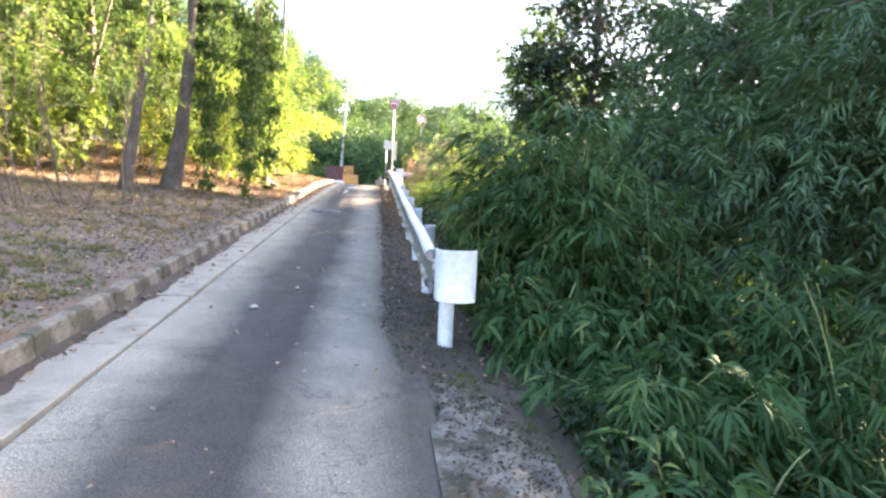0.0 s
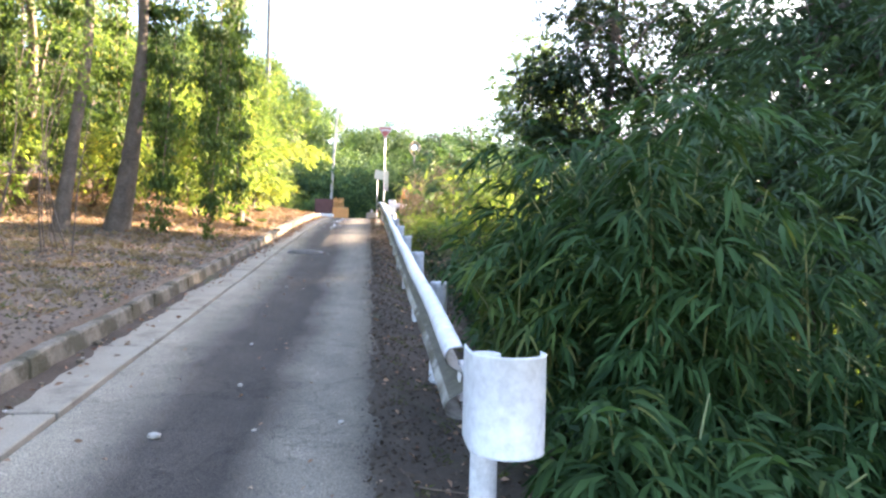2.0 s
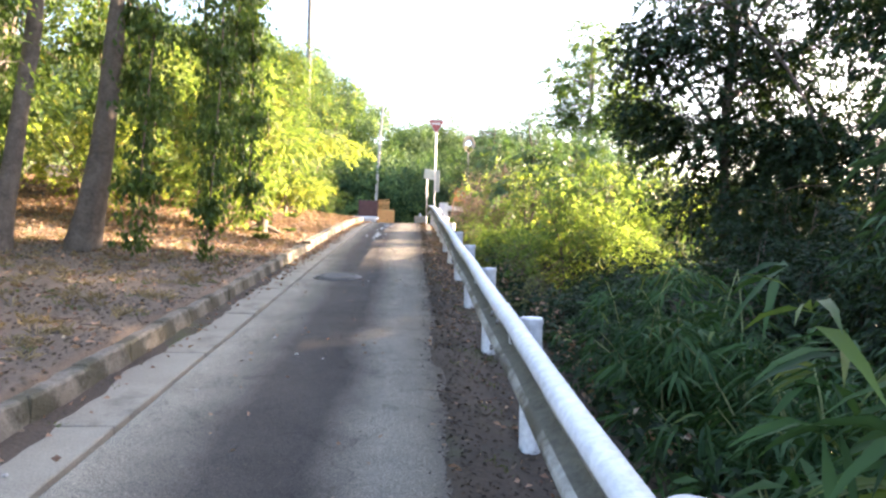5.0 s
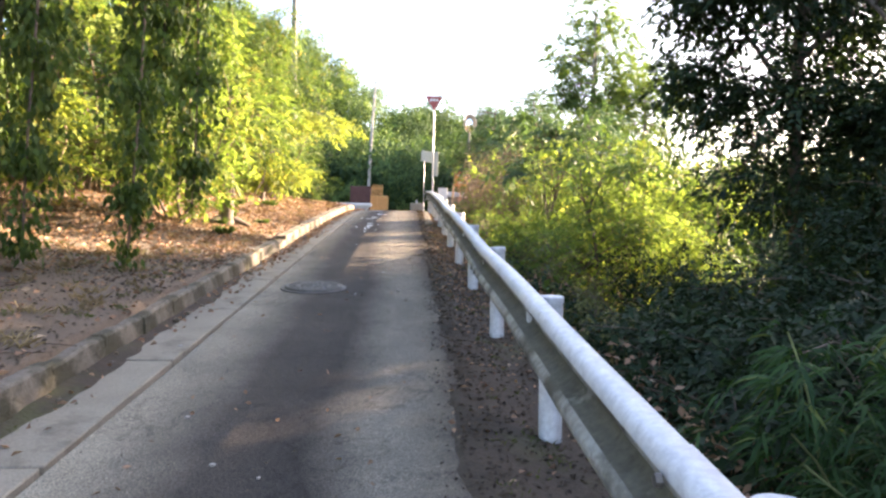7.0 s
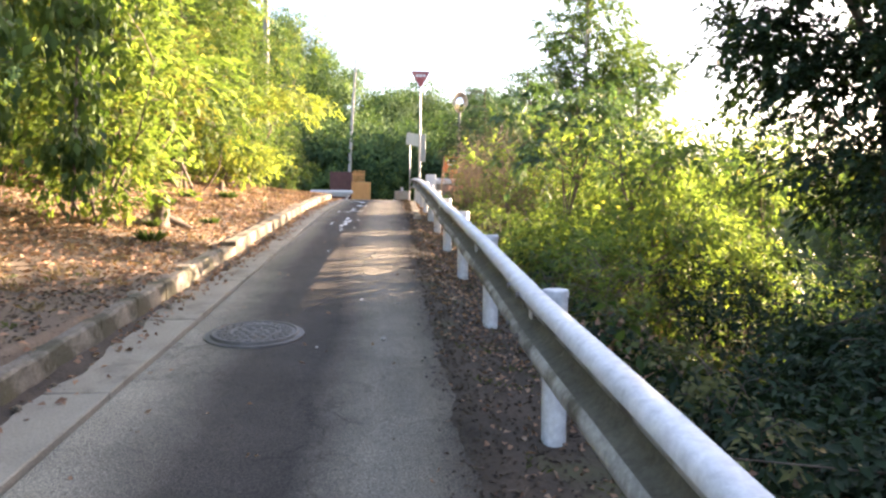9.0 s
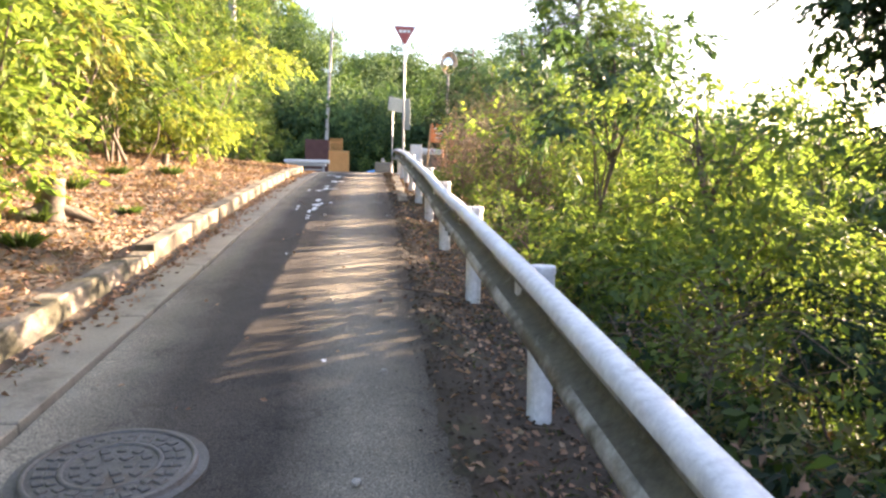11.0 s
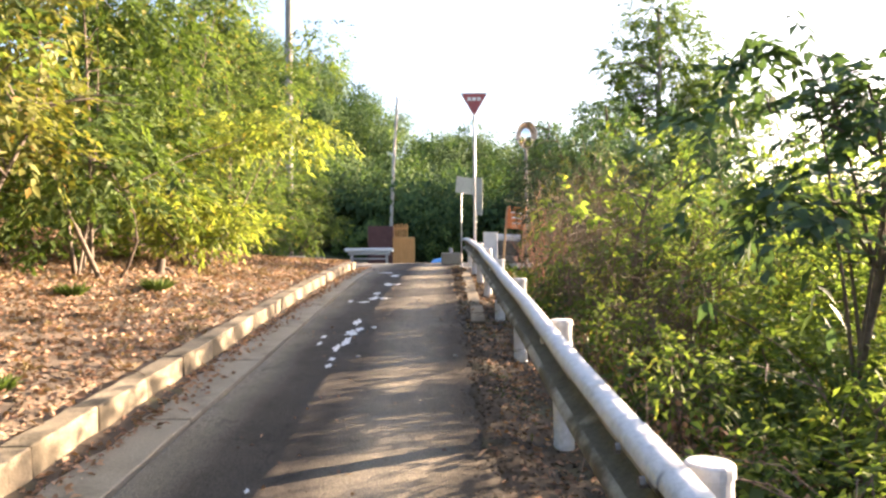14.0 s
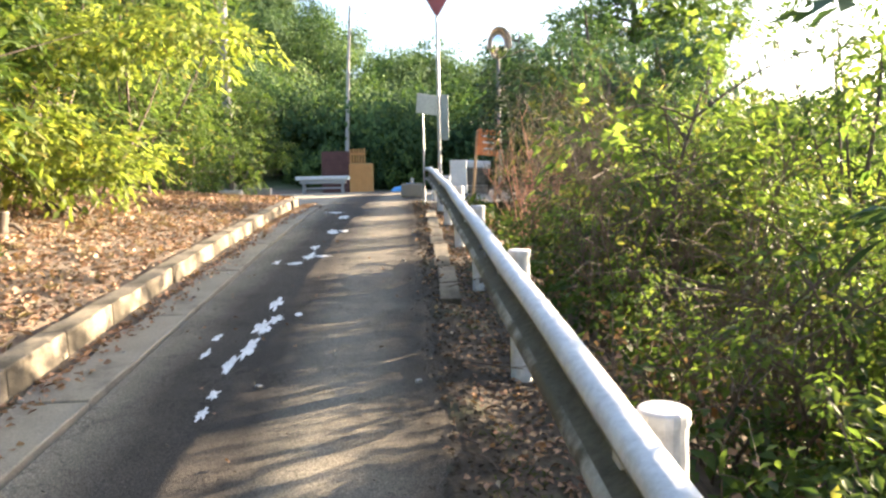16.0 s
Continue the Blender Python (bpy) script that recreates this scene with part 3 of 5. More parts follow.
def tree_thing(name, label, at, height, radius, blobs, count, mat, size, seed, bark=BARK, lean=(0, 0), fork=0.5, spread=0.28, per=30, limbs=7, droop=0.3, shell=0.45, ratio=0.55):
    """A tree: flared, slightly bent trunk, limbs to the leaf masses, clustered crown."""
    r = np.random.default_rng(seed)
    ob = thing(name, label, "tree", at)
    axis = [Vector((lean[0] * t + 0.16 * math.sin(5 * t + seed) - 0.16 * math.sin(seed), lean[1] * t + 0.08 * math.cos(2.6 * t + seed) - 0.08 * math.cos(seed), height * t - 0.2)) for t in np.linspace(0, 1, 13)]
    rad = [radius * (1.0 - 0.75 * t + 0.5 * math.exp(-14 * t)) for t in np.linspace(0, 1, 13)]
    v, f = tube(axis, rad, 10)
    v = [p + Vector((noise.noise(p * 4), noise.noise(p * 4 + Vector((9, 0, 0))), 0)) * radius * 0.35 for p in v]
    child("trunk", mesh_of("trunk", [tuple(p) for p in v], f, bark, True), ob)
    for i in range(limbs):
        b = blobs[i % len(blobs)]
        t = r.uniform(fork, 0.95)
        k = min(11, int(t * 12))
        s = axis[k].lerp(axis[k + 1], t * 12 - k)
        e = Vector((b[0] + r.normal() * b[3] * 0.4, b[1] + r.normal() * b[4] * 0.4, b[2] + r.normal() * b[5] * 0.3))
        bow = Vector((0, 0, 0.12 * (e - s).length))
        pts = [s.lerp(e, u) + bow * math.sin(math.pi * u) for u in np.linspace(0, 1, 6)]
        lines = [(pts, [radius * 0.38 * (1 - 0.85 * u) for u in np.linspace(0, 1, 6)])]
        for _ in range(4):
            u = r.uniform(0.3, 0.95)
            a = s.lerp(e, u) + bow * math.sin(math.pi * u)
            c = a + Vector((r.normal() * b[3] * 0.5, r.normal() * b[4] * 0.5, r.normal() * b[5] * 0.4))
            lines.append(([a, a.lerp(c, 0.5) + Vector((0, 0, 0.08)), c], [radius * 0.14, radius * 0.09, radius * 0.03]))
        v, f = tubes(lines, 5)
        child("limb", mesh_of("limb", v, f, bark, True), ob)
    p, axis, face = sprays(r, blobs, count, spread * 2.2, 14, shell)
    v, f = leaves(r, p, axis, size, size * ratio, droop, face=face)
    child("crown", mesh_of("crown", v, f, mat), ob)
    return ob


def bamboo_thing(at, culms, height, reach, fans, seed, size=0.165, mat=BAMBOO_LEAF, label="dense dark green bamboo with long drooping leaves beside the guard rail", keep=None, slim=0.115):
    """A clump of dwarf bamboo: thin arching culms with fans of long narrow leaves."""
    r = np.random.default_rng(seed)
    ob = thing("bamboo", label, "bamboo", at, "bamboo thicket")
    heads, dirs = [], []
    for c in range(culms):
        foot = np.array([r.uniform(-reach[0], reach[0]) * 0.6, r.uniform(-reach[1], reach[1]) * 0.8, -0.3])
        h = height * r.uniform(0.55, 1.05)
        out = np.array([r.normal() * reach[0] * 0.5 - 0.1, r.normal() * reach[1] * 0.4, 0])
        ts = np.linspace(0, 1, 8)
        pts = [foot + out * t * t + np.array([0, 0, (h + 0.3) * (t - 0.18 * t ** 3)]) for t in ts]
        v, f = tube([tuple(p) for p in pts], [0.009 * (1 - 0.8 * t) + 0.002 for t in ts], 5)
        child("culm", mesh_of("culm", [tuple(p) for p in v], f, CULM, True), ob)
        nodes = r.uniform(0.22, 1.0, max(2, fans // culms // 5))
        for _ in range(int(1.45 * fans / culms)):
            t = min(1.0, nodes[r.integers(len(nodes))] + r.normal() * 0.03)
            p = foot + out * t * t + np.array([0, 0, (h + 0.3) * (t - 0.18 * t ** 3)])
            side = np.array([r.normal(), r.normal(), 0.05 + 0.3 * r.normal()])
            side /= np.linalg.norm(side)
            heads.append(p + side * abs(r.normal()) * 0.28)
            dirs.append(side)
    heads, dirs = np.array(heads), np.array(dirs)
    # open hands of leaves: they spread in one drooping plane from each twig end
    per = 8
    dirs = unit(dirs + np.array([0, 0, -0.15]))
    u = unit(np.cross(dirs, np.array([0.0, 0.0, 1.0])) + r.normal(size=dirs.shape) * 0.35)
    w = np.cross(u, dirs)
    turn = (np.linspace(-1.25, 1.25, per)[None, :] + r.normal(size=(len(heads), per)) * 0.16)[..., None]
    lift = r.normal(size=(len(heads), per, 1)) * 0.16
    axis = (dirs[:, None] * np.cos(turn) + u[:, None] * np.sin(turn) + w[:, None] * lift).reshape(-1, 3)
    base = np.repeat(heads, per, 0) + r.normal(size=(len(heads) * per, 3)) * 0.014
    tip = np.array(at) + base + unit(axis) * size
    keep = keep or over_rail
    ok = keep(np.array(at) + base) & keep(tip)
    v, f = leaves(r, base[ok], axis[ok], size, size * slim, 0.55, 0.10, long=True)
    child("foliage", mesh_of("foliage", v, f, mat), ob)
    return ob


def on(x, y):
    return (x, y, float(land_z(x, y)))


# bamboo beside the lane
for i, (x, y, culms, h, rx, ry, fans) in enumerate([
        (1.55, 3.6, 14, 0.75, 0.6, 0.8, 420), (2.5, 4.3, 16, 1.25, 0.7, 0.8, 480), (1.5, 2.3, 12, 0.45, 0.6, 0.7, 200), (2.6, 2.6, 14, 0.9, 0.8, 0.8, 230),
        (1.35, 4.9, 12, 0.9, 0.45, 0.5, 380), (1.6, 5.9, 24, 2.5, 0.6, 0.5, 1050), (1.45, 6.4, 22, 2.3, 0.45, 0.3, 850), (1.1, 6.4, 12, 1.3, 0.3, 0.35, 300), (2.5, 5.9, 16, 2.1, 0.7, 0.6, 520),
        (3.4, 5.4, 14, 2.0, 0.7, 0.7, 420), (3.3, 3.8, 14, 2.0, 0.6, 0.8, 420), (1.9, 8.6, 14, 1.4, 0.5, 0.5, 420), (2.8, 9.0, 14, 1.5, 0.7, 0.6, 420), (1.5, 7.9, 8, 0.8, 0.35, 0.5, 200)]):
    # the clump nearest the rail gets the brighter leaf, as if lit
    bamboo_thing(on(x, y), culms, h + 0.25 * max(x - 1, 0), (rx, ry), fans, 40 + i, slim=0.17 if h < 1.3 else 0.14, mat=BAMBOO_LIT if x < 1.2 else BAMBOO_LEAF)

for i, (x, y, h) in enumerate([(1.75, 10.0, 1.5)]):
    bamboo_thing(on(x, y), 16, h + 0.3 * (x - 1), (0.5, 0.55), 620, 58 + i, 0.13, BAMBOO_LEAF, "olive green bamboo with fine leaves below the rail")

# dark evergreen trees on the falling side
for i, (x, y, h, r_, blobs) in enumerate([
        (5.2, 9.5, 7.5, 0.14, [(0, 0, 5.2, 1.9, 1.9, 1.6), (-1.3, -0.6, 3.9, 1.3, 1.4, 1.2), (1.0, 0.8, 6.8, 1.5, 1.5, 1.3), (-0.6, 1.2, 3.0, 1.3, 1.3, 1.1), (0.5, -1.5, 3.2, 1.4, 1.3, 1.3)]),
        (5.6, 6.6, 7.5, 0.13, [(0, 0, 5.2, 1.9, 1.8, 1.6), (-1.2, 0.4, 4.0, 1.3, 1.4, 1.2), (0.6, -1.0, 6.8, 1.5, 1.5, 1.3), (-0.5, -0.8, 2.8, 1.3, 1.3, 1.2), (0.8, 1.0, 3.0, 1.4, 1.3, 1.2)]),
        (6.6, 3.2, 7.0, 0.13, [(0, 0, 5.0, 1.9, 1.8, 1.6), (-1.2, 0.4, 3.6, 1.3, 1.4, 1.2), (0.6, -1.0, 6.2, 1.5, 1.5, 1.3)])]):
    tree_thing("evergreen_tree", "tall dark green tree with dense narrow drooping leaves", on(x, y), h, r_, blobs, 30000, GROVE_LEAF, 0.17, 60 + i, limbs=9, ratio=0.17, droop=0.5, shell=0.3, spread=0.2)
# two added trees, mostly out of view, that shade the left bank
for i, (x, y, h) in enumerate([(8.2, 16.4, 8.0), (8.8, 13.0, 8.5)]):
    tree_thing("oak_tree", "tall dark leaved tree added mostly out of view for shade", on(x, y), h, 0.15,
               [(-0.8, 0, 5.4, 1.6, 1.6, 1.0), (0.8, 0.8, 6.6, 1.8, 1.8, 1.2), (-1.0, -0.8, 7.2, 1.4, 1.4, 0.9), (0.4, -1.0, 4.4, 1.6, 1.6, 1.0), (0.2, 0.8, 8.0, 1.5, 1.5, 0.9)], 13000, DARK_LEAF, 0.13, 75 + i, limbs=10, shell=0.2, spread=0.22, per=20)
# added trees beyond the view, there to shade the slope and left bank
for i, (x, y, h) in enumerate([(10.5, 10.4, 10.0), (11.4, 14.6, 10.0), (14.6, 12.6, 11.0), (10.0, 12.6, 9.0), (12.8, 16.8, 9.5), (9.6, 7.6, 9.0)]):
    tree_thing("oak_tree", "tall unseen dark leaved tree added in the valley for shade", on(x, y), h, 0.17,
               [(-0.8, 0, h * 0.62, 2.2, 2.2, 1.7), (1.2, 0.8, h * 0.72, 2.2, 2.2, 1.6), (-0.8, -1.2, h * 0.85, 1.9, 1.9, 1.3), (0.6, -1.2, h * 0.45, 2.2, 2.2, 1.6), (0.2, 1.2, h * 0.95, 1.8, 1.8, 1.2), (-0.6, 1.6, h * 0.5, 2.0, 2.0, 1.5)], 12000, DARK_LEAF, 0.2, 175 + i, limbs=9, shell=0.25, spread=0.26)
tree_thing("oak_tree", "dark leaved tree with open twiggy branches against the sky", on(5.7, 17.6), 8.8, 0.15,
           [(-0.9, 0, 5.0, 1.3, 1.4, 0.8), (0.8, 0.6, 6.4, 1.6, 1.6, 1.1), (-1.1, -0.4, 6.6, 1.2, 1.3, 0.9), (0.6, -0.8, 4.6, 1.5, 1.4, 0.8), (-0.4, 0.4, 8.2, 1.6, 1.6, 1.0), (1.5, -0.4, 7.8, 1.5, 1.5, 1.0), (-1.7, 0.3, 5.4, 0.8, 0.8, 0.6), (1.2, 0.5, 5.2, 1.4, 1.4, 0.8), (-1.9, 0.0, 6.4, 0.7, 0.8, 0.6), (-0.3, 0.2, 3.9, 1.5, 1.4, 0.7), (1.4, 0.4, 3.7, 1.5, 1.4, 0.8)], 40000, DARK_LEAF, 0.12, 71, limbs=14, shell=0.2, spread=0.2, fork=0.5)
tree_thing("small_tree", "young tree with dark green sprays leaning over the rail", on(2.1, 19.3), 2.9, 0.035,
           [(-0.5, -0.2, 2.0, 0.55, 0.6, 0.35), (0.3, 0.3, 2.6, 0.6, 0.6, 0.35), (-0.3, 0.3, 2.9, 0.5, 0.5, 0.25), (0.5, -0.4, 2.2, 0.6, 0.6, 0.4), (-0.7, 0.2, 2.5, 0.3, 0.4, 0.2), (0.9, 0.2, 3.0, 0.4, 0.4, 0.2)], 1900, GROVE_LEAF, 0.11, 73, limbs=10, shell=0.2, spread=0.14, fork=0.3)
tree_thing("small_tree", "sparse leaved young tree on the slope beyond the rail", on(4.3, 24.0), 4.2, 0.05,
           [(-0.4, -0.3, 3.4, 0.9, 0.9, 0.6), (0.4, 0.4, 4.0, 0.9, 0.9, 0.6), (-0.2, 0.5, 4.5, 0.7, 0.7, 0.4), (0.6, -0.6, 2.8, 0.8, 0.8, 0.5), (-0.9, 0.3, 4.1, 0.5, 0.6, 0.3)], 1700, SHRUB_LEAF, 0.09, 72, limbs=10, shell=0.2, spread=0.15, per=16, fork=0.3)

for i, (x, y, top, mat) in enumerate([(2.3, 17.4, 1.8, SUN_LEAF), (3.5, 18.8, 1.8, SUN_LEAF), (2.2, 22.8, 2.0, SUN_LEAF), (3.2, 25.2, 2.5, SUN_LEAF), (4.4, 21.6, 2.0, SUN_LEAF), (5.7, 21.2, 2.3, SUN_LEAF)]):
    at = on(x, y)
    r_ = np.random.default_rng(760 + i)
    h = top + float(lane_z(y)) - at[2]
    blobs = [(r_.normal() * 0.5, r_.normal() * 0.5, h * f, 0.6, 0.6, 0.32) for f in (0.55, 0.66, 0.76, 0.85, 0.93, 0.7)]
    tree_thing("small_tree", "slender small leaved young tree among the rail shrubs", at, h * 0.9, 0.032, blobs, 1100 if i < 4 else 1700, mat, 0.085, 760 + i, limbs=9, shell=0.2, spread=0.14, fork=0.3)

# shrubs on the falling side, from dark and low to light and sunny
# shaded and sunlit looks come from the leaf colours chosen here
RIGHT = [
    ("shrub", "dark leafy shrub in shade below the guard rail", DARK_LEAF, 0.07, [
        # tall ones before y = 14.5 added off view to shade the kerb
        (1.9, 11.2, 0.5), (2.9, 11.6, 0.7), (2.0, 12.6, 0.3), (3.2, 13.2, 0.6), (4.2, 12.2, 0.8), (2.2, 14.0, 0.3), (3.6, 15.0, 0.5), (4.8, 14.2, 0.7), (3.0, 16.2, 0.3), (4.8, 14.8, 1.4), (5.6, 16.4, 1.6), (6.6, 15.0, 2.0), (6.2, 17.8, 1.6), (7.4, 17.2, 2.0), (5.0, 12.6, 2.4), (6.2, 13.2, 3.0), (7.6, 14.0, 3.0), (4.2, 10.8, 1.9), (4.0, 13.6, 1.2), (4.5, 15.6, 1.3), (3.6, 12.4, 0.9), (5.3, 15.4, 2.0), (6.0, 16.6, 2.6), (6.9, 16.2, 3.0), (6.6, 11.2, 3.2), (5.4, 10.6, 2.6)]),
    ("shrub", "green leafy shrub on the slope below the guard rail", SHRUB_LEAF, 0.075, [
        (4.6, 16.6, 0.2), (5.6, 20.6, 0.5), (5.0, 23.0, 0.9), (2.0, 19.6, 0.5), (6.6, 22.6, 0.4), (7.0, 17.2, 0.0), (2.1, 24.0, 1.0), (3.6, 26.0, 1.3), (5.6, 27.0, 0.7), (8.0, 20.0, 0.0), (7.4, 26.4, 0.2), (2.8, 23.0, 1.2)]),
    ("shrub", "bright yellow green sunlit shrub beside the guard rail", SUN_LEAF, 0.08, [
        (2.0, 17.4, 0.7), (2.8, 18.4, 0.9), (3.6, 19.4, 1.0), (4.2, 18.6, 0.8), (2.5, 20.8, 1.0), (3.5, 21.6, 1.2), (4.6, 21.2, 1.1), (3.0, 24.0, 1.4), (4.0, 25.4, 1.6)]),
]
seed = 100
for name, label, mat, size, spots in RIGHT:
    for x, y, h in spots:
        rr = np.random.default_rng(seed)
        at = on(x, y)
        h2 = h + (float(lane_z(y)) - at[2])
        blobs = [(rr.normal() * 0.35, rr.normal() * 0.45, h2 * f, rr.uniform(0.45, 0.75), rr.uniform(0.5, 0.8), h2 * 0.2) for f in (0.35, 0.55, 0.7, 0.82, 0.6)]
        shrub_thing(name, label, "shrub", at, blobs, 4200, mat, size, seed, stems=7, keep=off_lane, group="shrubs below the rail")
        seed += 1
for x, y, h in [(1.5, 20.8, 0.8), (1.5, 22.6, 1.2), (1.6, 24.4, 1.5), (1.75, 26.4, 1.8), (2.15, 28.0, 2.3), (2.6, 26.8, 2.2), (2.9, 28.4, 2.6), (3.4, 25.0, 1.9), (2.3, 22.0, 1.3)]:
    at = on(x, y)
    rr = np.random.default_rng(seed)
    h2 = h + (float(lane_z(y)) - at[2])
    blobs = [(rr.normal() * 0.25, rr.normal() * 0.35, h2 * f, 0.45, 0.5, h2 * 0.22) for f in (0.4, 0.6, 0.75, 0.85)]
    shrub_thing("twiggy_bush", "thin twiggy bush with sparse olive brown leaves", "bush", at, blobs, 640, OLIVE_LEAF, 0.046, seed, stems=30, stem_r=0.010, keep=off_lane, group="twiggy bushes")
    seed += 1

for x, y, h in [(1.3, 13.4, 0.45), (1.25, 14.8, 0.5), (1.3, 16.0, 0.6), (1.2, 17.2, 0.65), (1.3, 18.3, 0.7), (1.25, 19.6, 0.65), (1.3, 21.4, 0.7), (1.2, 23.4, 0.7)]:
    rr = np.random.default_rng(seed)
    blobs = [(rr.normal() * 0.12, rr.normal() * 0.4, (h + 0.2) * f, 0.28, 0.5, 0.18) for f in (0.3, 0.55, 0.75, 0.9)]
    # past y = 15 the brambles take the brightened leaf to look lit
    shrub_thing("bramble", "low tangled bramble behind the guard rail posts", "bramble", on(x, y), blobs, 900, (OLIVE_LEAF if y < 15 else SUN_LEAF), 0.055, seed, stems=9, stem_r=0.008, keep=off_lane, group="brambles", spread=0.1)
    seed += 1

# left bank: two big trunks hung with vines
tree_thing("tree", "slender grey barked tree with a straight trunk on the bank", on(-4.7, 13.3), 7.5, 0.105,
           [(0.2, 0, 6.4, 1.5, 1.6, 0.8), (-1.0, 0.6, 6.8, 1.6, 1.6, 0.9), (0.8, 0.8, 7.0, 1.3, 1.3, 0.9)], 7000, IVY_LEAF, 0.08, 200, BARK, lean=(0.15, 0.1))
tree_thing("tree", "leaning dark trunked tree with ivy on the leafy bank", on(-4.1, 13.9), 8.0, 0.15,
           [(0.3, 0, 6.2, 1.2, 1.3, 0.7), (0.9, 0.9, 6.6, 1.4, 1.5, 0.9), (-0.7, -0.4, 6.6, 1.3, 1.4, 0.9), (1.3, 1.6, 5.8, 1.0, 1.0, 0.6)], 9000, IVY_LEAF, 0.08, 201, BARK, lean=(0.5, 0.3))


def vine(x, y, top, bottom, width, count, seed, mat=IVY_LEAF):
    """A column of vine leaves hanging round a thin stem."""
    r = np.random.default_rng(seed)
    at = on(x, y)
    ob = thing("hanging_vine", "hanging curtain of green vine leaves reaching down from the tree", "vine", (x, y, at[2] + bottom), "hanging vines")
    h = top - bottom
    sway = lambda t: np.stack([0.10 * np.sin(4 * t + seed), 0.08 * np.cos(3 * t + seed), h * t], -1)
    ts = np.linspace(0, 1, 12)
    v, f = tube([tuple(p) for p in sway(ts)], [0.012] * 12, 5)
    child("stem", mesh_of("stem", [tuple(p) for p in v], f, TWIG, True), ob)
    t = r.uniform(0, 1, count)
    t = np.clip(t + 0.03 * np.sin(40 * t + seed), 0, 1)
    w = width * (0.55 + 0.45 * np.sin(9 * t + seed) ** 2) * (0.5 + 0.5 * smooth(0, 0.15, t))
    p = sway(t) + np.stack([r.normal(size=count) * w * 0.5, r.normal(size=count) * w * 0.5, r.normal(size=count) * 0.05], -1)
    axis = np.stack([r.normal(size=count) * 0.5, r.normal(size=count) * 0.5, -np.ones(count)], -1)
    v, f = leaves(r, p, axis, 0.08, 0.05, 0.15)
    child("foliage", mesh_of("foliage", v, f, mat), ob)


for i, (x, y, top, bottom, w) in enumerate([(-3.15, 13.5, 5.2, 0.25, 0.40), (-2.58, 13.95, 5.2, 0.15, 0.38), (-2.45, 15.0, 5.6, 0.6, 0.36), (-2.9, 14.7, 5.4, 0.9, 0.28), (-3.5, 14.2, 5.4, 1.3, 0.28), 
                                            (-2.6, 15.8, 5.6, 1.4, 0.34), (-5.2, 14.6, 5.4, 1.0, 0.4), (-2.5, 14.6, 5.6, 2.0, 0.32), (-4.4, 12.6, 5.6, 2.4, 0.36),
                                            (-5.6, 13.2, 5.8, 2.2, 0.45), (-4.7, 15.8, 5.8, 0.9, 0.4), (-6.3, 15.0, 5.8, 1.2, 0.45), (-2.9, 16.6, 5.4, 1.2, 0.36), (-6.8, 12.4, 5.8, 1.8, 0.45), (-5.0, 11.8, 5.6, 3.0, 0.4)]):
    vine(x, y, top + 0.8, bottom, w * 0.95, 2900, 300 + i)

# slender saplings in front
for i, (x, y, h) in enumerate([(-4.2, 10.2, 2.4), (-4.7, 9.6, 2.8), (-5.6, 9.8, 3.2), (-3.7, 10.9, 2.6), (-6.4, 11.4, 3.4)]):
    r = np.random.default_rng(400 + i)
    blobs = [(r.normal() * 0.25, r.normal() * 0.25, h * f, 0.4, 0.4, 0.35) for f in (0.75, 0.95, 1.05)]
    shrub_thing("sapling", "thin bare stemmed sapling on the leafy bank", "sapling", on(x, y), blobs, 700, WOOD_LEAF, 0.07, 400 + i, stems=6, stem_r=0.012, bark=BARK, group="saplings")

# woodland behind, on the rising side
spots = [(-7.2, 11.5), (-8.6, 14.8), (-6.9, 16.6), (-10.0, 11.0), (-9.2, 18.6), (-11.8, 15.0), (-12.6, 19.4), (-6.2, 19.4), (-9.8, 22.6), (-13.6, 23.6), (-7.6, 8.2), (-10.6, 7.2), (-13.4, 10.2)]
for i, (x, y) in enumerate(spots):
    r = np.random.default_rng(500 + i)
    h = r.uniform(6.0, 8.5)
    blobs = [(r.normal() * 1.0, r.normal() * 1.0, h * f, r.uniform(1.0, 1.6), r.uniform(1.0, 1.6), r.uniform(0.7, 1.1)) for f in (0.3, 0.5, 0.65, 0.8, 0.95, 0.45)]
    tree_thing("tree", "woodland tree with sunlit yellow green leaves", on(x, y), h, r.uniform(0.07, 0.13), blobs, 6500, WOOD_LEAF, 0.13, 500 + i, fork=0.25)

# undergrowth of the woodland
for i, (x, y, h) in enumerate([(-6.4, 15.4, 1.8), (-7.6, 13.4, 2.2), (-8.8, 11.8, 2.2), (-7.8, 17.4, 2.4), (-9.6, 15.8, 2.6), (-10.8, 13.2, 2.6), (-11.4, 17.6, 2.8), (-5.8, 17.6, 1.8), (-8.4, 20.6, 2.8), (-12.4, 12.0, 3.0), (-11.2, 9.2, 2.6), (-9.4, 9.0, 2.0)]):
    r = np.random.default_rng(550 + i)
    blobs = [(r.normal() * 0.6, r.normal() * 0.6, h * f, 0.75, 0.75, h * 0.2) for f in (0.35, 0.55, 0.75, 0.85)]
    shrub_thing("shrub", "sunlit yellow green undergrowth shrub in the wood", "shrub", on(x, y), blobs, 2800, (SUN_LEAF, YELLOW_LEAF, WOOD_LEAF)[i % 3], 0.12, 550 + i, stems=6, group="woodland undergrowth", spread=0.2)

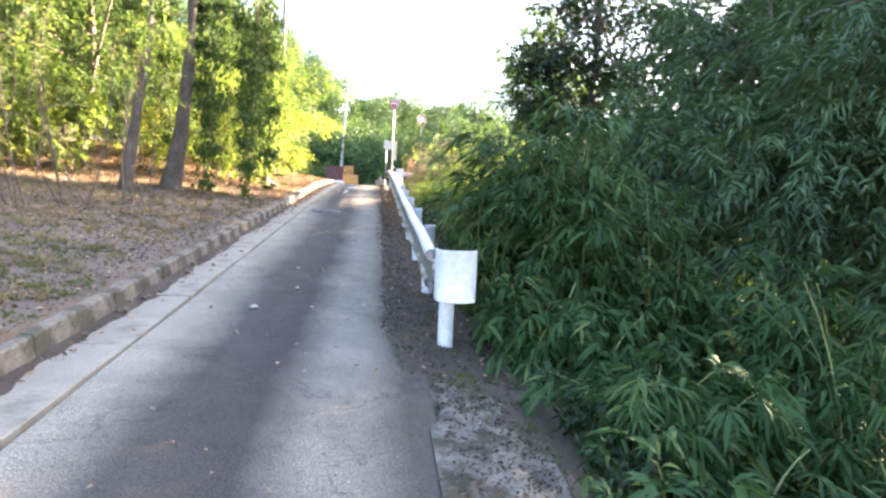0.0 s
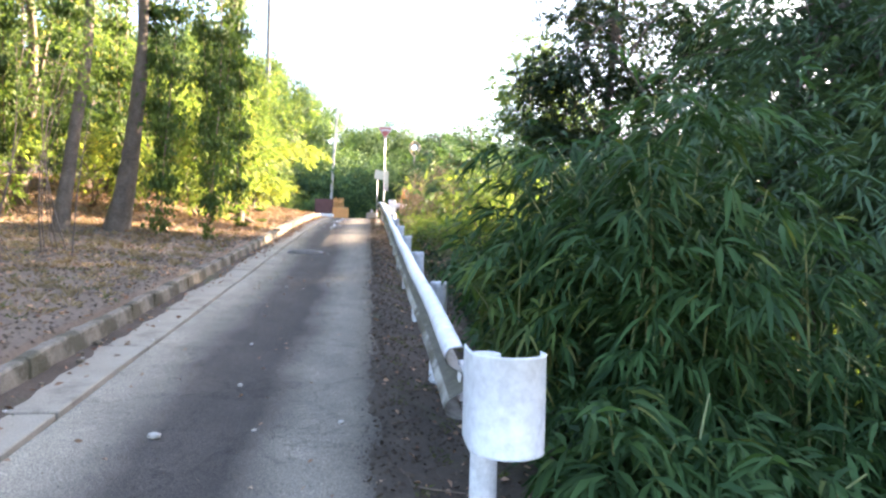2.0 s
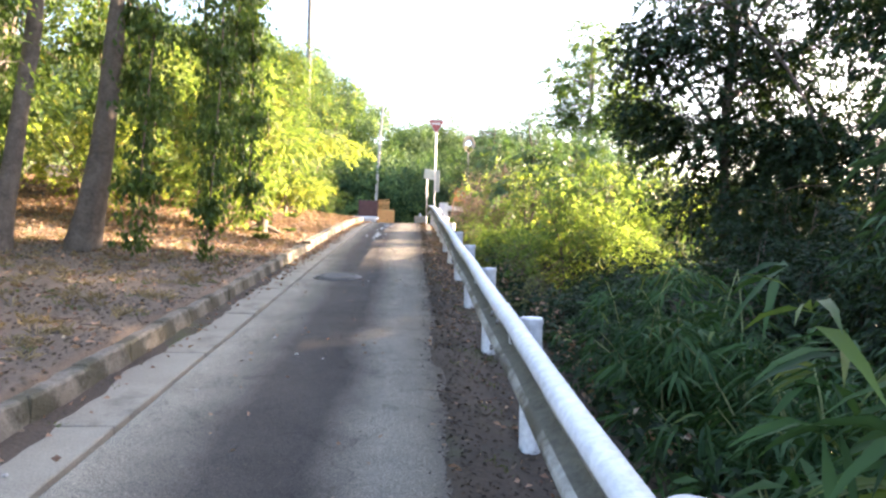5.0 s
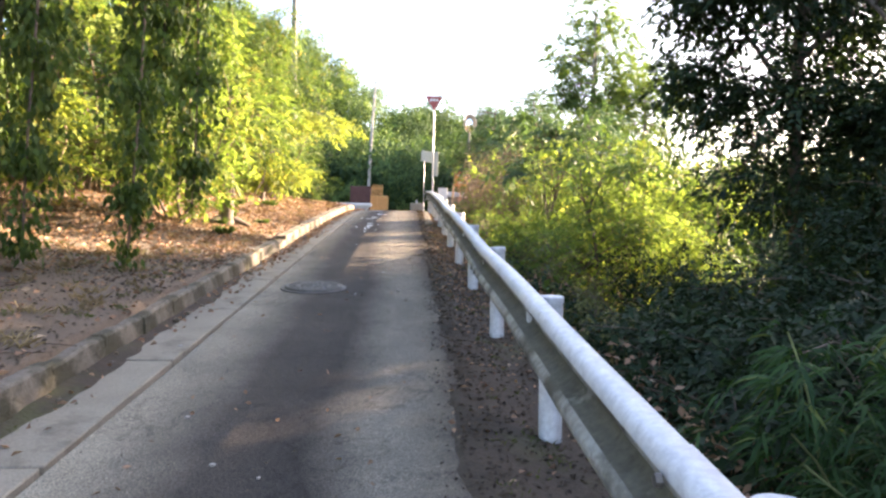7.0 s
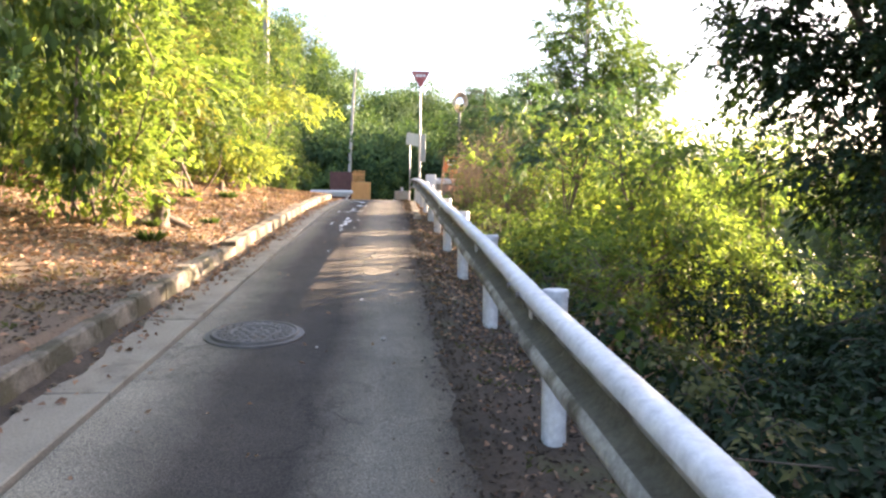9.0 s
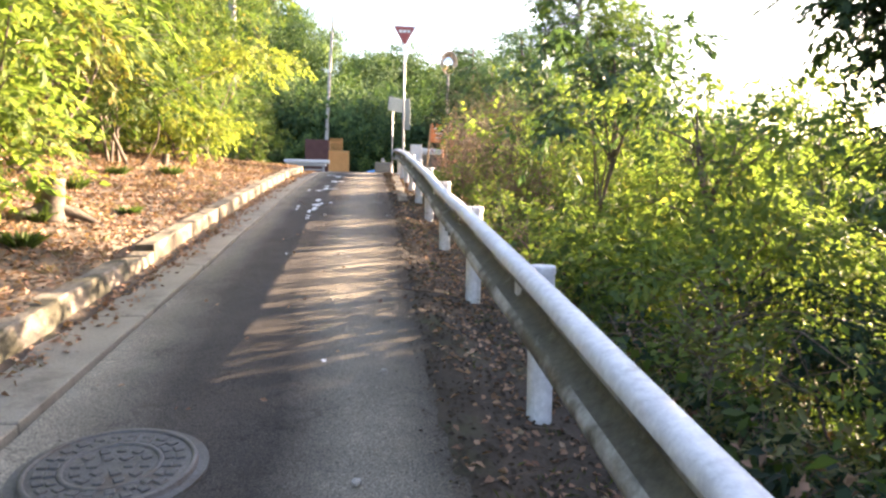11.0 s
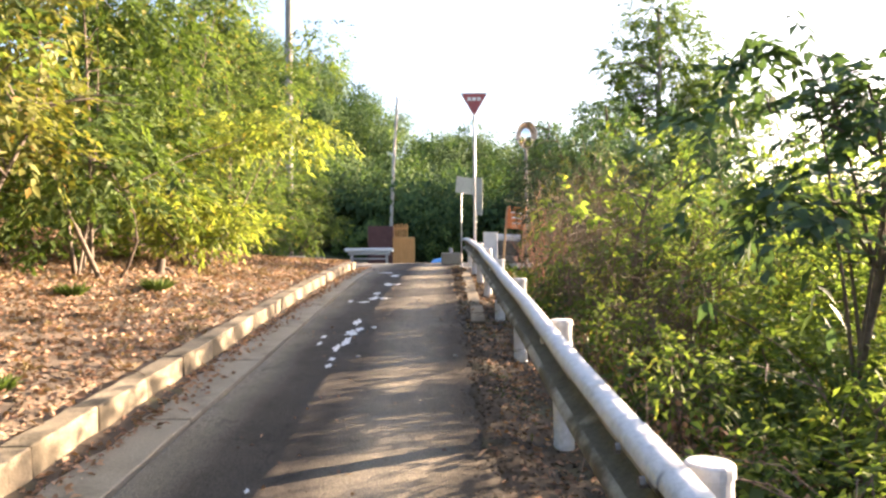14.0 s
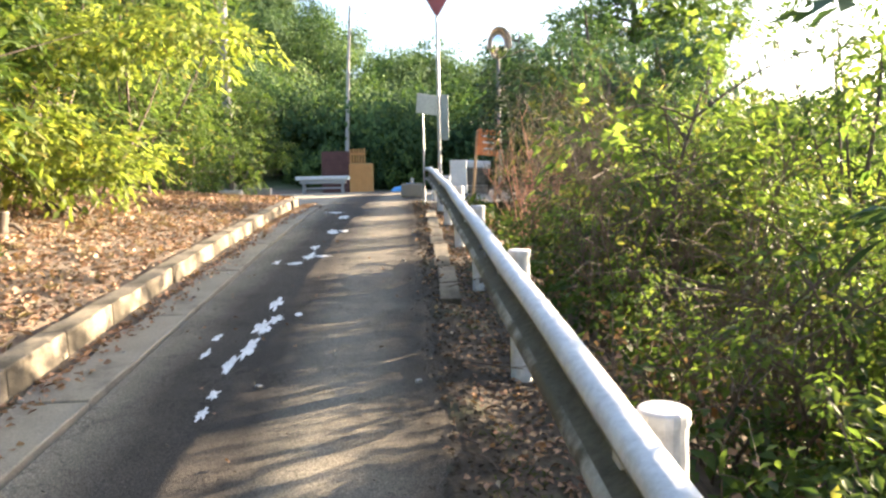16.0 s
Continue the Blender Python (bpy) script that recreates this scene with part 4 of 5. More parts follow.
# sunlit shrubs by the kerb further up
LEFT = [(-4.2, 20.7, 3.4, BROWNING_LEAF, "yellow brown leaved multi stemmed shrub on the bank"), (-5.6, 19.6, 3.8, WOOD_LEAF, "tall green shrub on the bank"),
        (-3.6, 18.2, 3.5, SUN_LEAF, "bright green sunlit shrub beside the kerb"), (-4.0, 23.2, 4.4, SHRUB_LEAF, "tall green shrub on the bank"), (-3.5, 25.4, 2.3, YELLOW_LEAF, "bright yellow green bush beside the kerb"),
        (-4.6, 26.6, 5.3, WOOD_LEAF, "tall green shrub on the bank"), (-6.0, 23.6, 5.0, WOOD_LEAF, "tall green shrub on the bank"), (-4.2, 28.6, 5.3, WOOD_LEAF, "tall green shrub on the bank"),
        (-7.4, 26.0, 4.4, WOOD_LEAF, "tall green shrub on the bank"), (-4.6, 31.6, 5.8, WOOD_LEAF, "tall green shrub on the bank"), (-5.3, 35.2, 6.2, SHRUB_LEAF, "green shrub at the foot of the hill"), (-7.0, 31.4, 6.0, SHRUB_LEAF, "green shrub at the foot of the hill"), (-6.0, 34.6, 2.8, SHRUB_LEAF, "green shrub at the foot of the hill"), (-8.4, 37.0, 4.0, SHRUB_LEAF, "green shrub at the foot of the hill"),
        (-5.2, 38.5, 3.0, SHRUB_LEAF, "green shrub at the foot of the hill"), (-6.8, 42.5, 4.2, SHRUB_LEAF, "green shrub at the foot of the hill")]
for i, (x, y, h, mat, label) in enumerate(LEFT):
    r = np.random.default_rng(600 + i)
    blobs = [(r.normal() * 0.6, r.normal() * 0.6, h * f, r.uniform(0.55, 0.95), r.uniform(0.6, 0.95), h * 0.14) for f in (0.16, 0.3, 0.45, 0.6, 0.75, 0.9, 0.4, 0.25, 0.68, 0.82)]
    shrub_thing("shrub", label, "shrub", on(x, y), blobs, 9500, mat, 0.10, 600 + i, stems=7, stem_r=0.024, bark=BARK, group="shrubs on the bank", spread=0.14, per=42)

for i, (x, y, h) in enumerate([(2.45, 30.4, 3.3), (3.5, 30.2, 3.0)]):
    r = np.random.default_rng(640 + i)
    blobs = [(r.normal() * 0.3, r.normal() * 0.4, h * f, 0.7, 0.7, h * 0.18) for f in (0.25, 0.45, 0.65, 0.82)]
    shrub_thing("shrub", "dense dark green shrub beside the road mirror", "shrub", on(x, y), blobs, 6200, DARK_LEAF, 0.09, 640 + i, stems=7, spread=0.14, keep=off_lane)

# trees at the head of the lane, right side
for i, (x, y, h, mat) in enumerate([(3.6, 34.0, 3.9, GROVE_LEAF), (5.2, 32.0, 3.2, SHRUB_LEAF), (4.9, 37.0, 5.2, GROVE_LEAF), (7.4, 38.0, 4.6, GROVE_LEAF), (4.2, 42.0, 5.6, GROVE_LEAF)]):
    r = np.random.default_rng(700 + i)
    blobs = [(r.normal() * 0.7, r.normal() * 0.7, h * f, 1.1, 1.1, h * 0.14) for f in (0.3, 0.45, 0.6, 0.75, 0.9)]
    tree_thing("tree", "grey green tree standing beyond the head of the lane", on(x, y), h, 0.11, blobs, 8000, mat, 0.14, 700 + i, fork=0.25)
tree_thing("tall_tree", "tall pale grey green tree rising over the far grove", on(12.0, 54.0), 14.5, 0.28,
           [(0, 0, 9.0, 2.6, 2.6, 2.0), (-1.4, 0.5, 11.5, 2.0, 2.0, 1.6), (1.3, -0.5, 12.0, 2.2, 2.2, 1.8), (0.2, 0.6, 14.4, 2.0, 2.0, 1.6), (2.6, 0.4, 9.6, 1.8, 1.8, 1.4), (-2.6, 0, 8.4, 1.8, 1.8, 1.4)], 15000, CREEPER_LEAF, 0.24, 720, PALE_BARK, spread=0.35)
tree_thing("tall_tree", "tall pale grey green tree rising over the far grove", on(16.5, 57.0), 11.0, 0.24,
           [(0, 0, 7.0, 2.4, 2.4, 1.8), (-1.6, 0.5, 8.8, 1.8, 1.8, 1.4), (1.5, -0.5, 9.2, 2.0, 2.0, 1.5), (0.2, 0.6, 10.8, 1.6, 1.6, 1.3)], 9000, CREEPER_LEAF, 0.24, 721, PALE_BARK, spread=0.35)


def woods(name, label, count, place, size, leaves_each, mat, seed, leaf=0.42, squash=0.95):
    """Far woods as one mass of many leafy crowns, each of several rounded lobes."""
    r = np.random.default_rng(seed)
    pieces = []
    for _ in range(count):
        x, y = place(r)
        s = r.uniform(*size)
        z = float(land_z(x, y))
        b = [(x, y, z + s * 0.7, s * 0.8, s * 0.8, s * 0.8 * squash)]
        for _ in range(4):
            a = r.uniform(0, 6.283)
            b.append((x + 0.6 * s * math.cos(a), y + 0.6 * s * math.sin(a), z + s * r.uniform(0.6, 1.5) * squash, s * 0.5, s * 0.5, s * 0.42))
        p, d = clumped(r, b, leaves_each, 0.10 * s, 14, 0.85)
        out = unit(p - np.array([x, y, z + s * 0.6]))
        tang = r.normal(size=p.shape) * 0.6 + np.array([0, 0, -0.5])
        tang = tang - out * np.sum(tang * out, 1, keepdims=True) * 0.8
        pieces.append(leaves(r, p, tang, leaf, leaf * 0.75, 0.15, face=out * 0.7 + d * 0.5))
    v, f = joined(pieces)
    tagged(new(name, mesh_of(name, v, f, mat)), label, "woods", kind="stuff")


def hill_place(r):
    return r.uniform(-34, 30), 53 + 52 * r.uniform(0, 1) ** 1.3


woods("hillside_woods", "vine covered wooded hillside behind the yard", 190, hill_place, (2.0, 3.9), 2100, FAR_LEAF, 800, 0.25)
woods("hillside_creepers", "light green creeper draped crowns on the hillside", 60, lambda r: (r.uniform(-26, 12), r.uniform(54, 84)), (1.2, 2.6), 1500, CREEPER_LEAF, 806, 0.22)
woods("hillside_scrub", "light green creeper scrub at the foot of the hill", 70, lambda r: (r.uniform(-16, 14), r.uniform(50.5, 60)), (0.9, 1.7), 900, CREEPER_LEAF, 801, 0.17)
woods("head_grove", "dark green grove beyond the yard", 16, lambda r: (r.uniform(5.5, 17), r.uniform(44, 64)), (2.6, 4.0), 2600, GROVE_LEAF, 807, 0.24)
woods("big_round_bush", "big rounded dark green bush draped with creeper", 3, lambda r: (-0.4 + r.normal() * 0.6, 54.5 + r.normal() * 0.5), (2.5, 2.9), 8000, FAR_LEAF, 802, 0.17)
woods("valley_scrub", "low tangled green scrub in the valley", 380, lambda r: (7.5 + 50 * r.uniform(0, 1) ** 1.5, r.uniform(2, 75)), (0.9, 1.9), 420, SHRUB_LEAF, 803, 0.24, 0.7)
woods("left_woods", "woodland on the rising ground beyond the bank", 120, lambda r: (r.uniform(-40, -14), r.uniform(0, 50)), (1.6, 3.0), 520, WOOD_LEAF, 804, 0.34)
woods("far_valley_woods", "distant woods across the valley", 200, lambda r: (r.uniform(50, 240), r.uniform(10, 260)), (3.0, 6.0), 260, FAR_LEAF, 805, 0.9)


def undergrowth(name, label, n, xr, yr, tall, leaf, mat, seed):
    """Tangled low growth over the falling slope."""
    r = np.random.default_rng(seed)
    k = n // 24
    cx, cy = r.uniform(*xr, k), r.uniform(*yr, k)
    top = tall * (0.35 + 0.65 * (0.5 + 0.5 * np.sin(1.9 * cx + 1.1 * cy) * np.sin(1.3 * cy - 0.7 * cx)))
    idx = r.integers(0, k, n)
    x, y = cx[idx] + r.normal(size=n) * 0.13, cy[idx] + r.normal(size=n) * 0.13
    p = np.stack([x, y, land_z(x, y) + top[idx] * r.uniform(0.05, 1, n) ** 0.7], -1)
    ok = x > 0.98
    p = p[ok]
    v, f = leaves(r, p, r.normal(size=p.shape) + np.array([0, 0, 0.1]), leaf, leaf * 0.55, 0.3)
    tagged(new(name, mesh_of(name, v, f, mat)), label, "undergrowth", kind="stuff")


undergrowth("slope_undergrowth", "tangled dark green low growth over the falling slope", 46000, (0.95, 9), (13.5, 31), 0.6, 0.085, SHRUB_LEAF, 810)
# dark leaf stands in for shade over the near part of the slope
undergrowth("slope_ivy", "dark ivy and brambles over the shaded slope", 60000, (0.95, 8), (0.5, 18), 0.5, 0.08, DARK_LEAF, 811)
undergrowth("dead_brambles", "dry brown bramble leaves among the slope growth", 14000, (0.95, 4), (8, 30), 0.5, 0.06, DRY_LEAF, 812)


# ---- the head of the lane ----
def at_top(x, y):
    return (x, y, float(lane_z(y)) - 0.012)


# give way sign on its post, with a small plate
X, Y, Z = on(0.56, 29.9)
sign = thing("road_sign", "red inverted triangle road sign on a tall grey post", "road sign", (X, Y, Z))
SH = 5.70 - Z
part("pole", cyl(0.03, 0.03, SH + 0.55, (0, 0, -0.1), 14), GALV, sign)


def triangle(side, thick, y, mat, name, parent, label=""):
    h = side * math.sqrt(3) / 2
    bm = bmesh.new()
    pts = []
    for cx, cz, a0 in ((-side / 2, h, 150), (side / 2, h, 30), (0, 0, 270)):
        m = Vector((0, 0, h * 2 / 3)) - Vector((cx, 0, cz))
        c = Vector((cx, 0, cz)) + m.normalized() * 0.06
        rr = 0.03
        for a in np.linspace(a0 - 60, a0 + 60, 5):
            pts.append((c.x + rr * math.cos(math.radians(a)), c.z + rr * math.sin(math.radians(a))))
    cx, cz = 0, h * 2 / 3
    pts.sort(key=lambda p: math.atan2(p[1] - cz, p[0]))
    f = bm.faces.new([bm.verts.new((x, y, z)) for x, z in pts])
    ex = bmesh.ops.extrude_face_region(bm, geom=[f])
    bmesh.ops.translate(bm, vec=(0, thick, 0), verts=[v for v in ex["geom"] if isinstance(v, bmesh.types.BMVert)])
    bmesh.ops.recalc_face_normals(bm, faces=bm.faces)
    ob = part(name, bm, mat, parent, label)
    ob.location = (0, 0, SH - 0.02)
    return ob


white_tri = triangle(0.60, 0.004, -0.042, SIGN_WHITE, "border", sign, "white border plate")
red_tri = triangle(0.53, 0.004, -0.048, RED_PAINT, "face", sign, "faded red triangle face")
red_tri.location.z += 0.035
for k in range(3):
    part("lettering", box((0.075, 0.003, 0.075), (-0.1 + 0.1 * k, -0.052, SH + 0.36), 0.002), SIGN_WHITE, sign)
part("plate", box((0.15, 0.012, 0.78), (0.09, -0.045, 4.02 - Z), 0.004, (0, 0, 12)), SIGN_GREY, sign, "tall white plate strapped to the post")
for zz in (3.9, 4.25):
    part("strap", cyl(0.036, 0.036, 0.025, (0, 0, zz - Z), 14), GALV, sign)

X, Y, Z = on(0.30, 30.6)
plate_sign = thing("small_sign", "small pale rectangular sign turned away on a thin post", "sign", (X, Y, Z))
part("pole", cyl(0.017, 0.017, 2.1, (0, 0, -0.1), 10), GALV, plate_sign)
part("plate", box((0.46, 0.012, 0.36), (0.10, -0.03, 1.84), 0.004, (0, 6, 20)), SIGN_GREY, plate_sign)
for zz in (1.74, 1.94):
    part("clamp", box((0.06, 0.04, 0.03), (0, -0.01, zz), 0.004), GALV, plate_sign)

# orange board on a timber stake
X, Y, Z = on(1.30, 31.2)
board = thing("notice_board", "faded orange wooden notice board leaning on a stake", "notice board", (X, Y, Z))
part("stake", box((0.05, 0.05, 1.62), (0, 0, 0.72), 0.006, (0, 5, 0)), WOOD, board)
part("panel", box((0.42, 0.02, 0.50), (0.27, -0.035, 1.28), 0.005, (0, 6, 0)), ORANGE, board)
for k in range(3):
    part("lettering", box((0.26 - 0.05 * k, 0.004, 0.035), (0.27, -0.048, 1.40 - 0.12 * k), 0.001, (0, 6, 0)), SIGN_WHITE, board)
part("brace", box((0.04, 0.04, 1.1), (0.42, 0.12, 0.5), 0.005, (8, 2, 0)), WOOD, board)

# convex mirror
X, Y, Z = on(1.86, 31.6)
mirror = thing("traffic_mirror", "round convex traffic mirror with a bleached orange hood", "traffic mirror", (X, Y, Z))
MH = 5.60 - Z
part("pole", cyl(0.038, 0.038, MH + 0.2, (0, 0.10, -0.2), 14), POLE_CONCRETE, mirror)
bm = bmesh.new()
bmesh.ops.create_uvsphere(bm, u_segments=28, v_segments=14, radius=0.30)
bmesh.ops.delete(bm, geom=[v for v in bm.verts if v.co.z < 0.10], context="VERTS")
bmesh.ops.transform(bm, matrix=pose(0, 0.06, MH, 90, 0, 0) @ Matrix.Diagonal((0.70, 1.0, 0.35, 1)), verts=bm.verts)
part("glass", bm, MIRROR_GLASS, mirror, "silver convex mirror glass", True)
back_bm = cyl(0.27, 0.22, 0.06, (0, 0.03, MH), 28, (-90, 0, 0))
bmesh.ops.scale(back_bm, vec=(0.78, 1, 1.06), space=Matrix.Translation((0, 0, -MH)), verts=back_bm.verts)
part("back", back_bm, HOOD, mirror)
verts, faces = [], []
for i, a in enumerate(np.linspace(math.radians(-15), math.radians(195), 25)):
    for rr, yy in ((0.285, 0.08), (0.30, -0.16), (0.29, -0.16), (0.275, 0.08)):
        verts.append((0.78 * rr * math.cos(a), yy, MH + 1.06 * rr * math.sin(a)))
for i in range(24):
    for j in range(4):
        faces.append((i * 4 + j, i * 4 + (j + 1) % 4, i * 4 + 4 + (j + 1) % 4, i * 4 + 4 + j))
child("hood", mesh_of("hood", verts, faces, HOOD, True), mirror)

# white barrier board and bollard by the rail's upper end
X, Y, Z = on(0.92, 30.4)
barrier = thing("folding_barrier", "white folding warning board standing beside the rail", "barrier", (X, Y, Z))
part("front_panel", box((0.30, 0.02, 0.85), (0, -0.10, 0.42), 0.006, (-12, 0, 0)), SIGN_WHITE, barrier)
part("back_panel", box((0.30, 0.02, 0.85), (0, 0.10, 0.42), 0.006, (12, 0, 0)), SIGN_WHITE, barrier)
X, Y, Z = at_top(0.10, 33.4)
block = thing("concrete_block", "pale concrete block at the edge of the yard", "concrete block", (X, Y, Z))
part("body", box((0.5, 0.35, 0.32), (0, 0, 0.16), 0.03), GUTTER, block)
part("rail_socket", cyl(0.05, 0.045, 0.12, (0, 0, 0.32), 12), GALV, block)

# crate stack
X, Y, Z = at_top(-2.05, 47.7)
crate = thing("slatted_crate", "tall slatted crate with orange boards and dark red side", "crate", (X, Y, Z))
part("side_box", box((1.15, 1.1, 1.74), (-0.95, 0.2, 0.87), 0.02), RED_BROWN, crate, "dark red brown boarded side")
for k in range(6):
    part("slat", box((0.06, 0.05, 1.80 + 0.07 * (k % 2)), (-0.28 + 0.115 * k, -0.30, 0.91), 0.006), ORANGE_WOOD, crate)
for k in range(5):
    part("board", box((0.20, 0.04, 1.20), (-0.26 + 0.205 * k, -0.36, 0.60), 0.006), ORANGE_WOOD, crate)
part("rail", box((0.66, 0.04, 0.07), (0.008, -0.26, 1.62), 0.008), ORANGE_WOOD, crate)
part("shelf", box((1.0, 0.8, 0.04), (0.12, 0.1, 1.2), 0.006), WOOD, crate)
part("back_panel", box((1.0, 0.04, 1.2), (0.12, 0.5, 0.6), 0.006), RED_BROWN, crate)

# leaning pole behind it
X, Y, Z = at_top(-2.80, 50.4)
lp = thing("leaning_pole", "tall thin pale pole leaning slightly", "pole", (X, Y, Z))
v, f = tube([(0, 0, -0.3), (0.13, 0, 3.0), (0.27, 0, 6.0), (0.43, 0, 8.5)], [0.10, 0.09, 0.08, 0.06], 12)
child("shaft", mesh_of("shaft", [tuple(p) for p in v], f, FLOOR_STONE, True), lp)
part("cap", cyl(0.065, 0.05, 0.06, (0.43, 0, 8.48), 12), GALV, lp)
part("base_block", box((0.5, 0.5, 0.25), (0, 0, 0.1), 0.03), GUTTER, lp)

# utility pole on the rising side
X, Y, Z = on(-5.7, 40.5)
up = thing("utility_pole", "grey concrete utility pole rising above the trees", "utility pole", (X, Y, Z))
part("shaft", cyl(0.17, 0.10, 16.0, (0, 0, -0.3), 18), POLE_CONCRETE, up)
for k in range(14):
    part("step_bolt", cyl(0.012, 0.012, 0.18, (0.12 if k % 2 else -0.28, 0, 2.2 + 0.45 * k), 6, (0, 90, 0)), DARK_STEEL, up)
# long bench table and tarpaulin
X, Y, Z = at_top(-3.25, 45.0)
bench = thing("long_table", "long white topped trestle table in the yard", "table", (X, Y, Z))
part("tabletop", box((2.05, 0.75, 0.16), (0, 0, 0.58), 0.03), SIGN_WHITE, bench)
part("apron", box((1.75, 0.62, 0.14), (0, 0, 0.43), 0.02), GALV, bench, "grey set back apron")
for sx in (-0.75, 0.75):
    for sy in (-0.28, 0.28):
        part("leg", box((0.07, 0.07, 0.53), (sx, sy, 0.265), 0.008), GALV, bench)
part("stretcher", box((1.5, 0.05, 0.06), (0, 0.28, 0.2), 0.006), GALV, bench)
part("stretcher", box((1.5, 0.05, 0.06), (0, -0.28, 0.2), 0.006), GALV, bench)
r = np.random.default_rng(9)
X, Y, Z = at_top(-0.05, 45.0)
gx, gy = np.meshgrid(np.linspace(-0.55, 0.55, 23), np.linspace(-0.5, 0.5, 21))
dome = np.clip(1 - (gx / 0.55) ** 2, 0, 1) * np.clip(1 - (gy / 0.5) ** 2, 0, 1)
hz = 0.34 * dome ** 0.6 * (0.8 + 0.25 * np.sin(7 * gx + 3 * gy) * np.cos(6 * gy)) + 0.01
i = (np.arange(20)[:, None] * 23 + np.arange(22)[None]).ravel()
tarp = new("tarpaulin", mesh_of("tarpaulin", np.stack([gx, gy, hz], -1).reshape(-1, 3), np.stack([i, i + 1, i + 24, i + 23], 1), BLUE_TARP, True))
tarp.location = (X, Y, Z)
tagged(tarp, "bright blue crumpled tarpaulin heaped on the yard", "tarpaulin")

# low wall with a pale ledge past the rail's end
X, Y, Z = at_top(1.72, 36.0)
wall = thing("low_wall", "low wall with a sunlit pale ledge beyond the rail", "wall", (X, Y, Z))
part("body", box((0.86, 0.34, 0.66), (0, 0, 0.33), 0.02), WORN_KERB, wall)
part("ledge", box((0.96, 0.44, 0.20), (0, 0, 0.76), 0.03, (0, 3, 0)), SIGN_WHITE, wall, "pale worn ledge")
part("step", box((0.7, 0.3, 0.22), (0.02, -0.32, 0.11), 0.02), GUTTER, wall, "lower pale step")

# low white wall pieces by the yard
for x, y, w in [(-4.9, 40.2, 1.1), (-3.9, 33.2, 0.5)]:
    X, Y, Z = on(x, y)
    st = thing("stone_block", "pale cut stone block at the yard edge", "stone block", (X, Y, Z - 0.03), "stone blocks")
    part("body", box((w, 0.3, 0.28), (0, 0, 0.14), 0.03), FLOOR_STONE, st)

# dry reddish weed stems near the top of the rail
for i, (x, y) in enumerate([(1.45, 25.4), (1.65, 26.6), (1.9, 28.2), (2.1, 29.2)]):
    r = np.random.default_rng(900 + i)
    ob = thing("dry_weeds", "tall dry red brown weed stems beside the rail", "weeds", on(x, y), "dry weeds")
    for k in range(16):
        a, h = r.uniform(0, 6.28), r.uniform(0.9, 1.8)
        dx, dy = r.normal() * 0.25, r.normal() * 0.3
        pts = [(0.2 * math.cos(a), 0.25 * math.sin(a), -0.1), (0.2 * math.cos(a) + dx * 0.4, 0.25 * math.sin(a) + dy * 0.4, h * 0.55), (0.2 * math.cos(a) + dx, 0.25 * math.sin(a) + dy, h)]
        lines = [(pts, [0.007, 0.005, 0.002])]
        for _ in range(3):
            t = r.uniform(0.5, 0.95)
            p = Vector(pts[1]).lerp(Vector(pts[2]), t)
            lines.append(([p, p + Vector((r.normal() * 0.1, r.normal() * 0.1, 0.2))], [0.003, 0.001]))
        v, f = tubes(lines, 4)
        child("stem", mesh_of("stem", v, f, RED_STEM, True), ob)

# manhole cover
X, Y = -1.10, 14.72
man = thing("manhole_cover", "worn cast iron manhole cover set in the asphalt", "manhole cover", (X, Y, float(lane_z(Y))))
man.rotation_euler = (math.atan(RISE), 0, 0)
part("frame", cyl(0.325, 0.32, 0.05, (0, 0, -0.042), 48), IRON, man)
part("lid", cyl(0.285, 0.28, 0.012, (0, 0, 0.008), 48), IRON, man)
verts, faces = [], []
for rad in (0.262, 0.15):
    n0 = len(verts)
    for k in range(48):
        a = 2 * math.pi * k / 48
        for rr, zz in ((rad, 0.020), (rad + 0.002, 0.027), (rad + 0.018, 0.027), (rad + 0.02, 0.020)):
            verts.append((rr * math.cos(a), rr * math.sin(a), zz))
    for k in range(48):
        for j in range(3):
            p, q = n0 + k * 4 + j, n0 + ((k + 1) % 48) * 4 + j
            faces.append((p, p + 1, q + 1, q))
child("ring", mesh_of("ring", verts, faces, IRON), man)
stud = box((0.034, 0.034, 0.008), (0, 0, 0.023), 0.003)
stud_me = bpy.data.meshes.new("stud")
stud.to_mesh(stud_me)
stud.free()
stud_me.materials.append(IRON)
for rad, count in ((0.225, 24), (0.115, 12), (0.188, 20), (0.06, 6)):
    for k in range(count):
        a = 2 * math.pi * k / count
        o = child("stud", stud_me, man)
        o.matrix_basis = pose(rad * math.cos(a), rad * math.sin(a), 0, 0, 0, math.degrees(a))

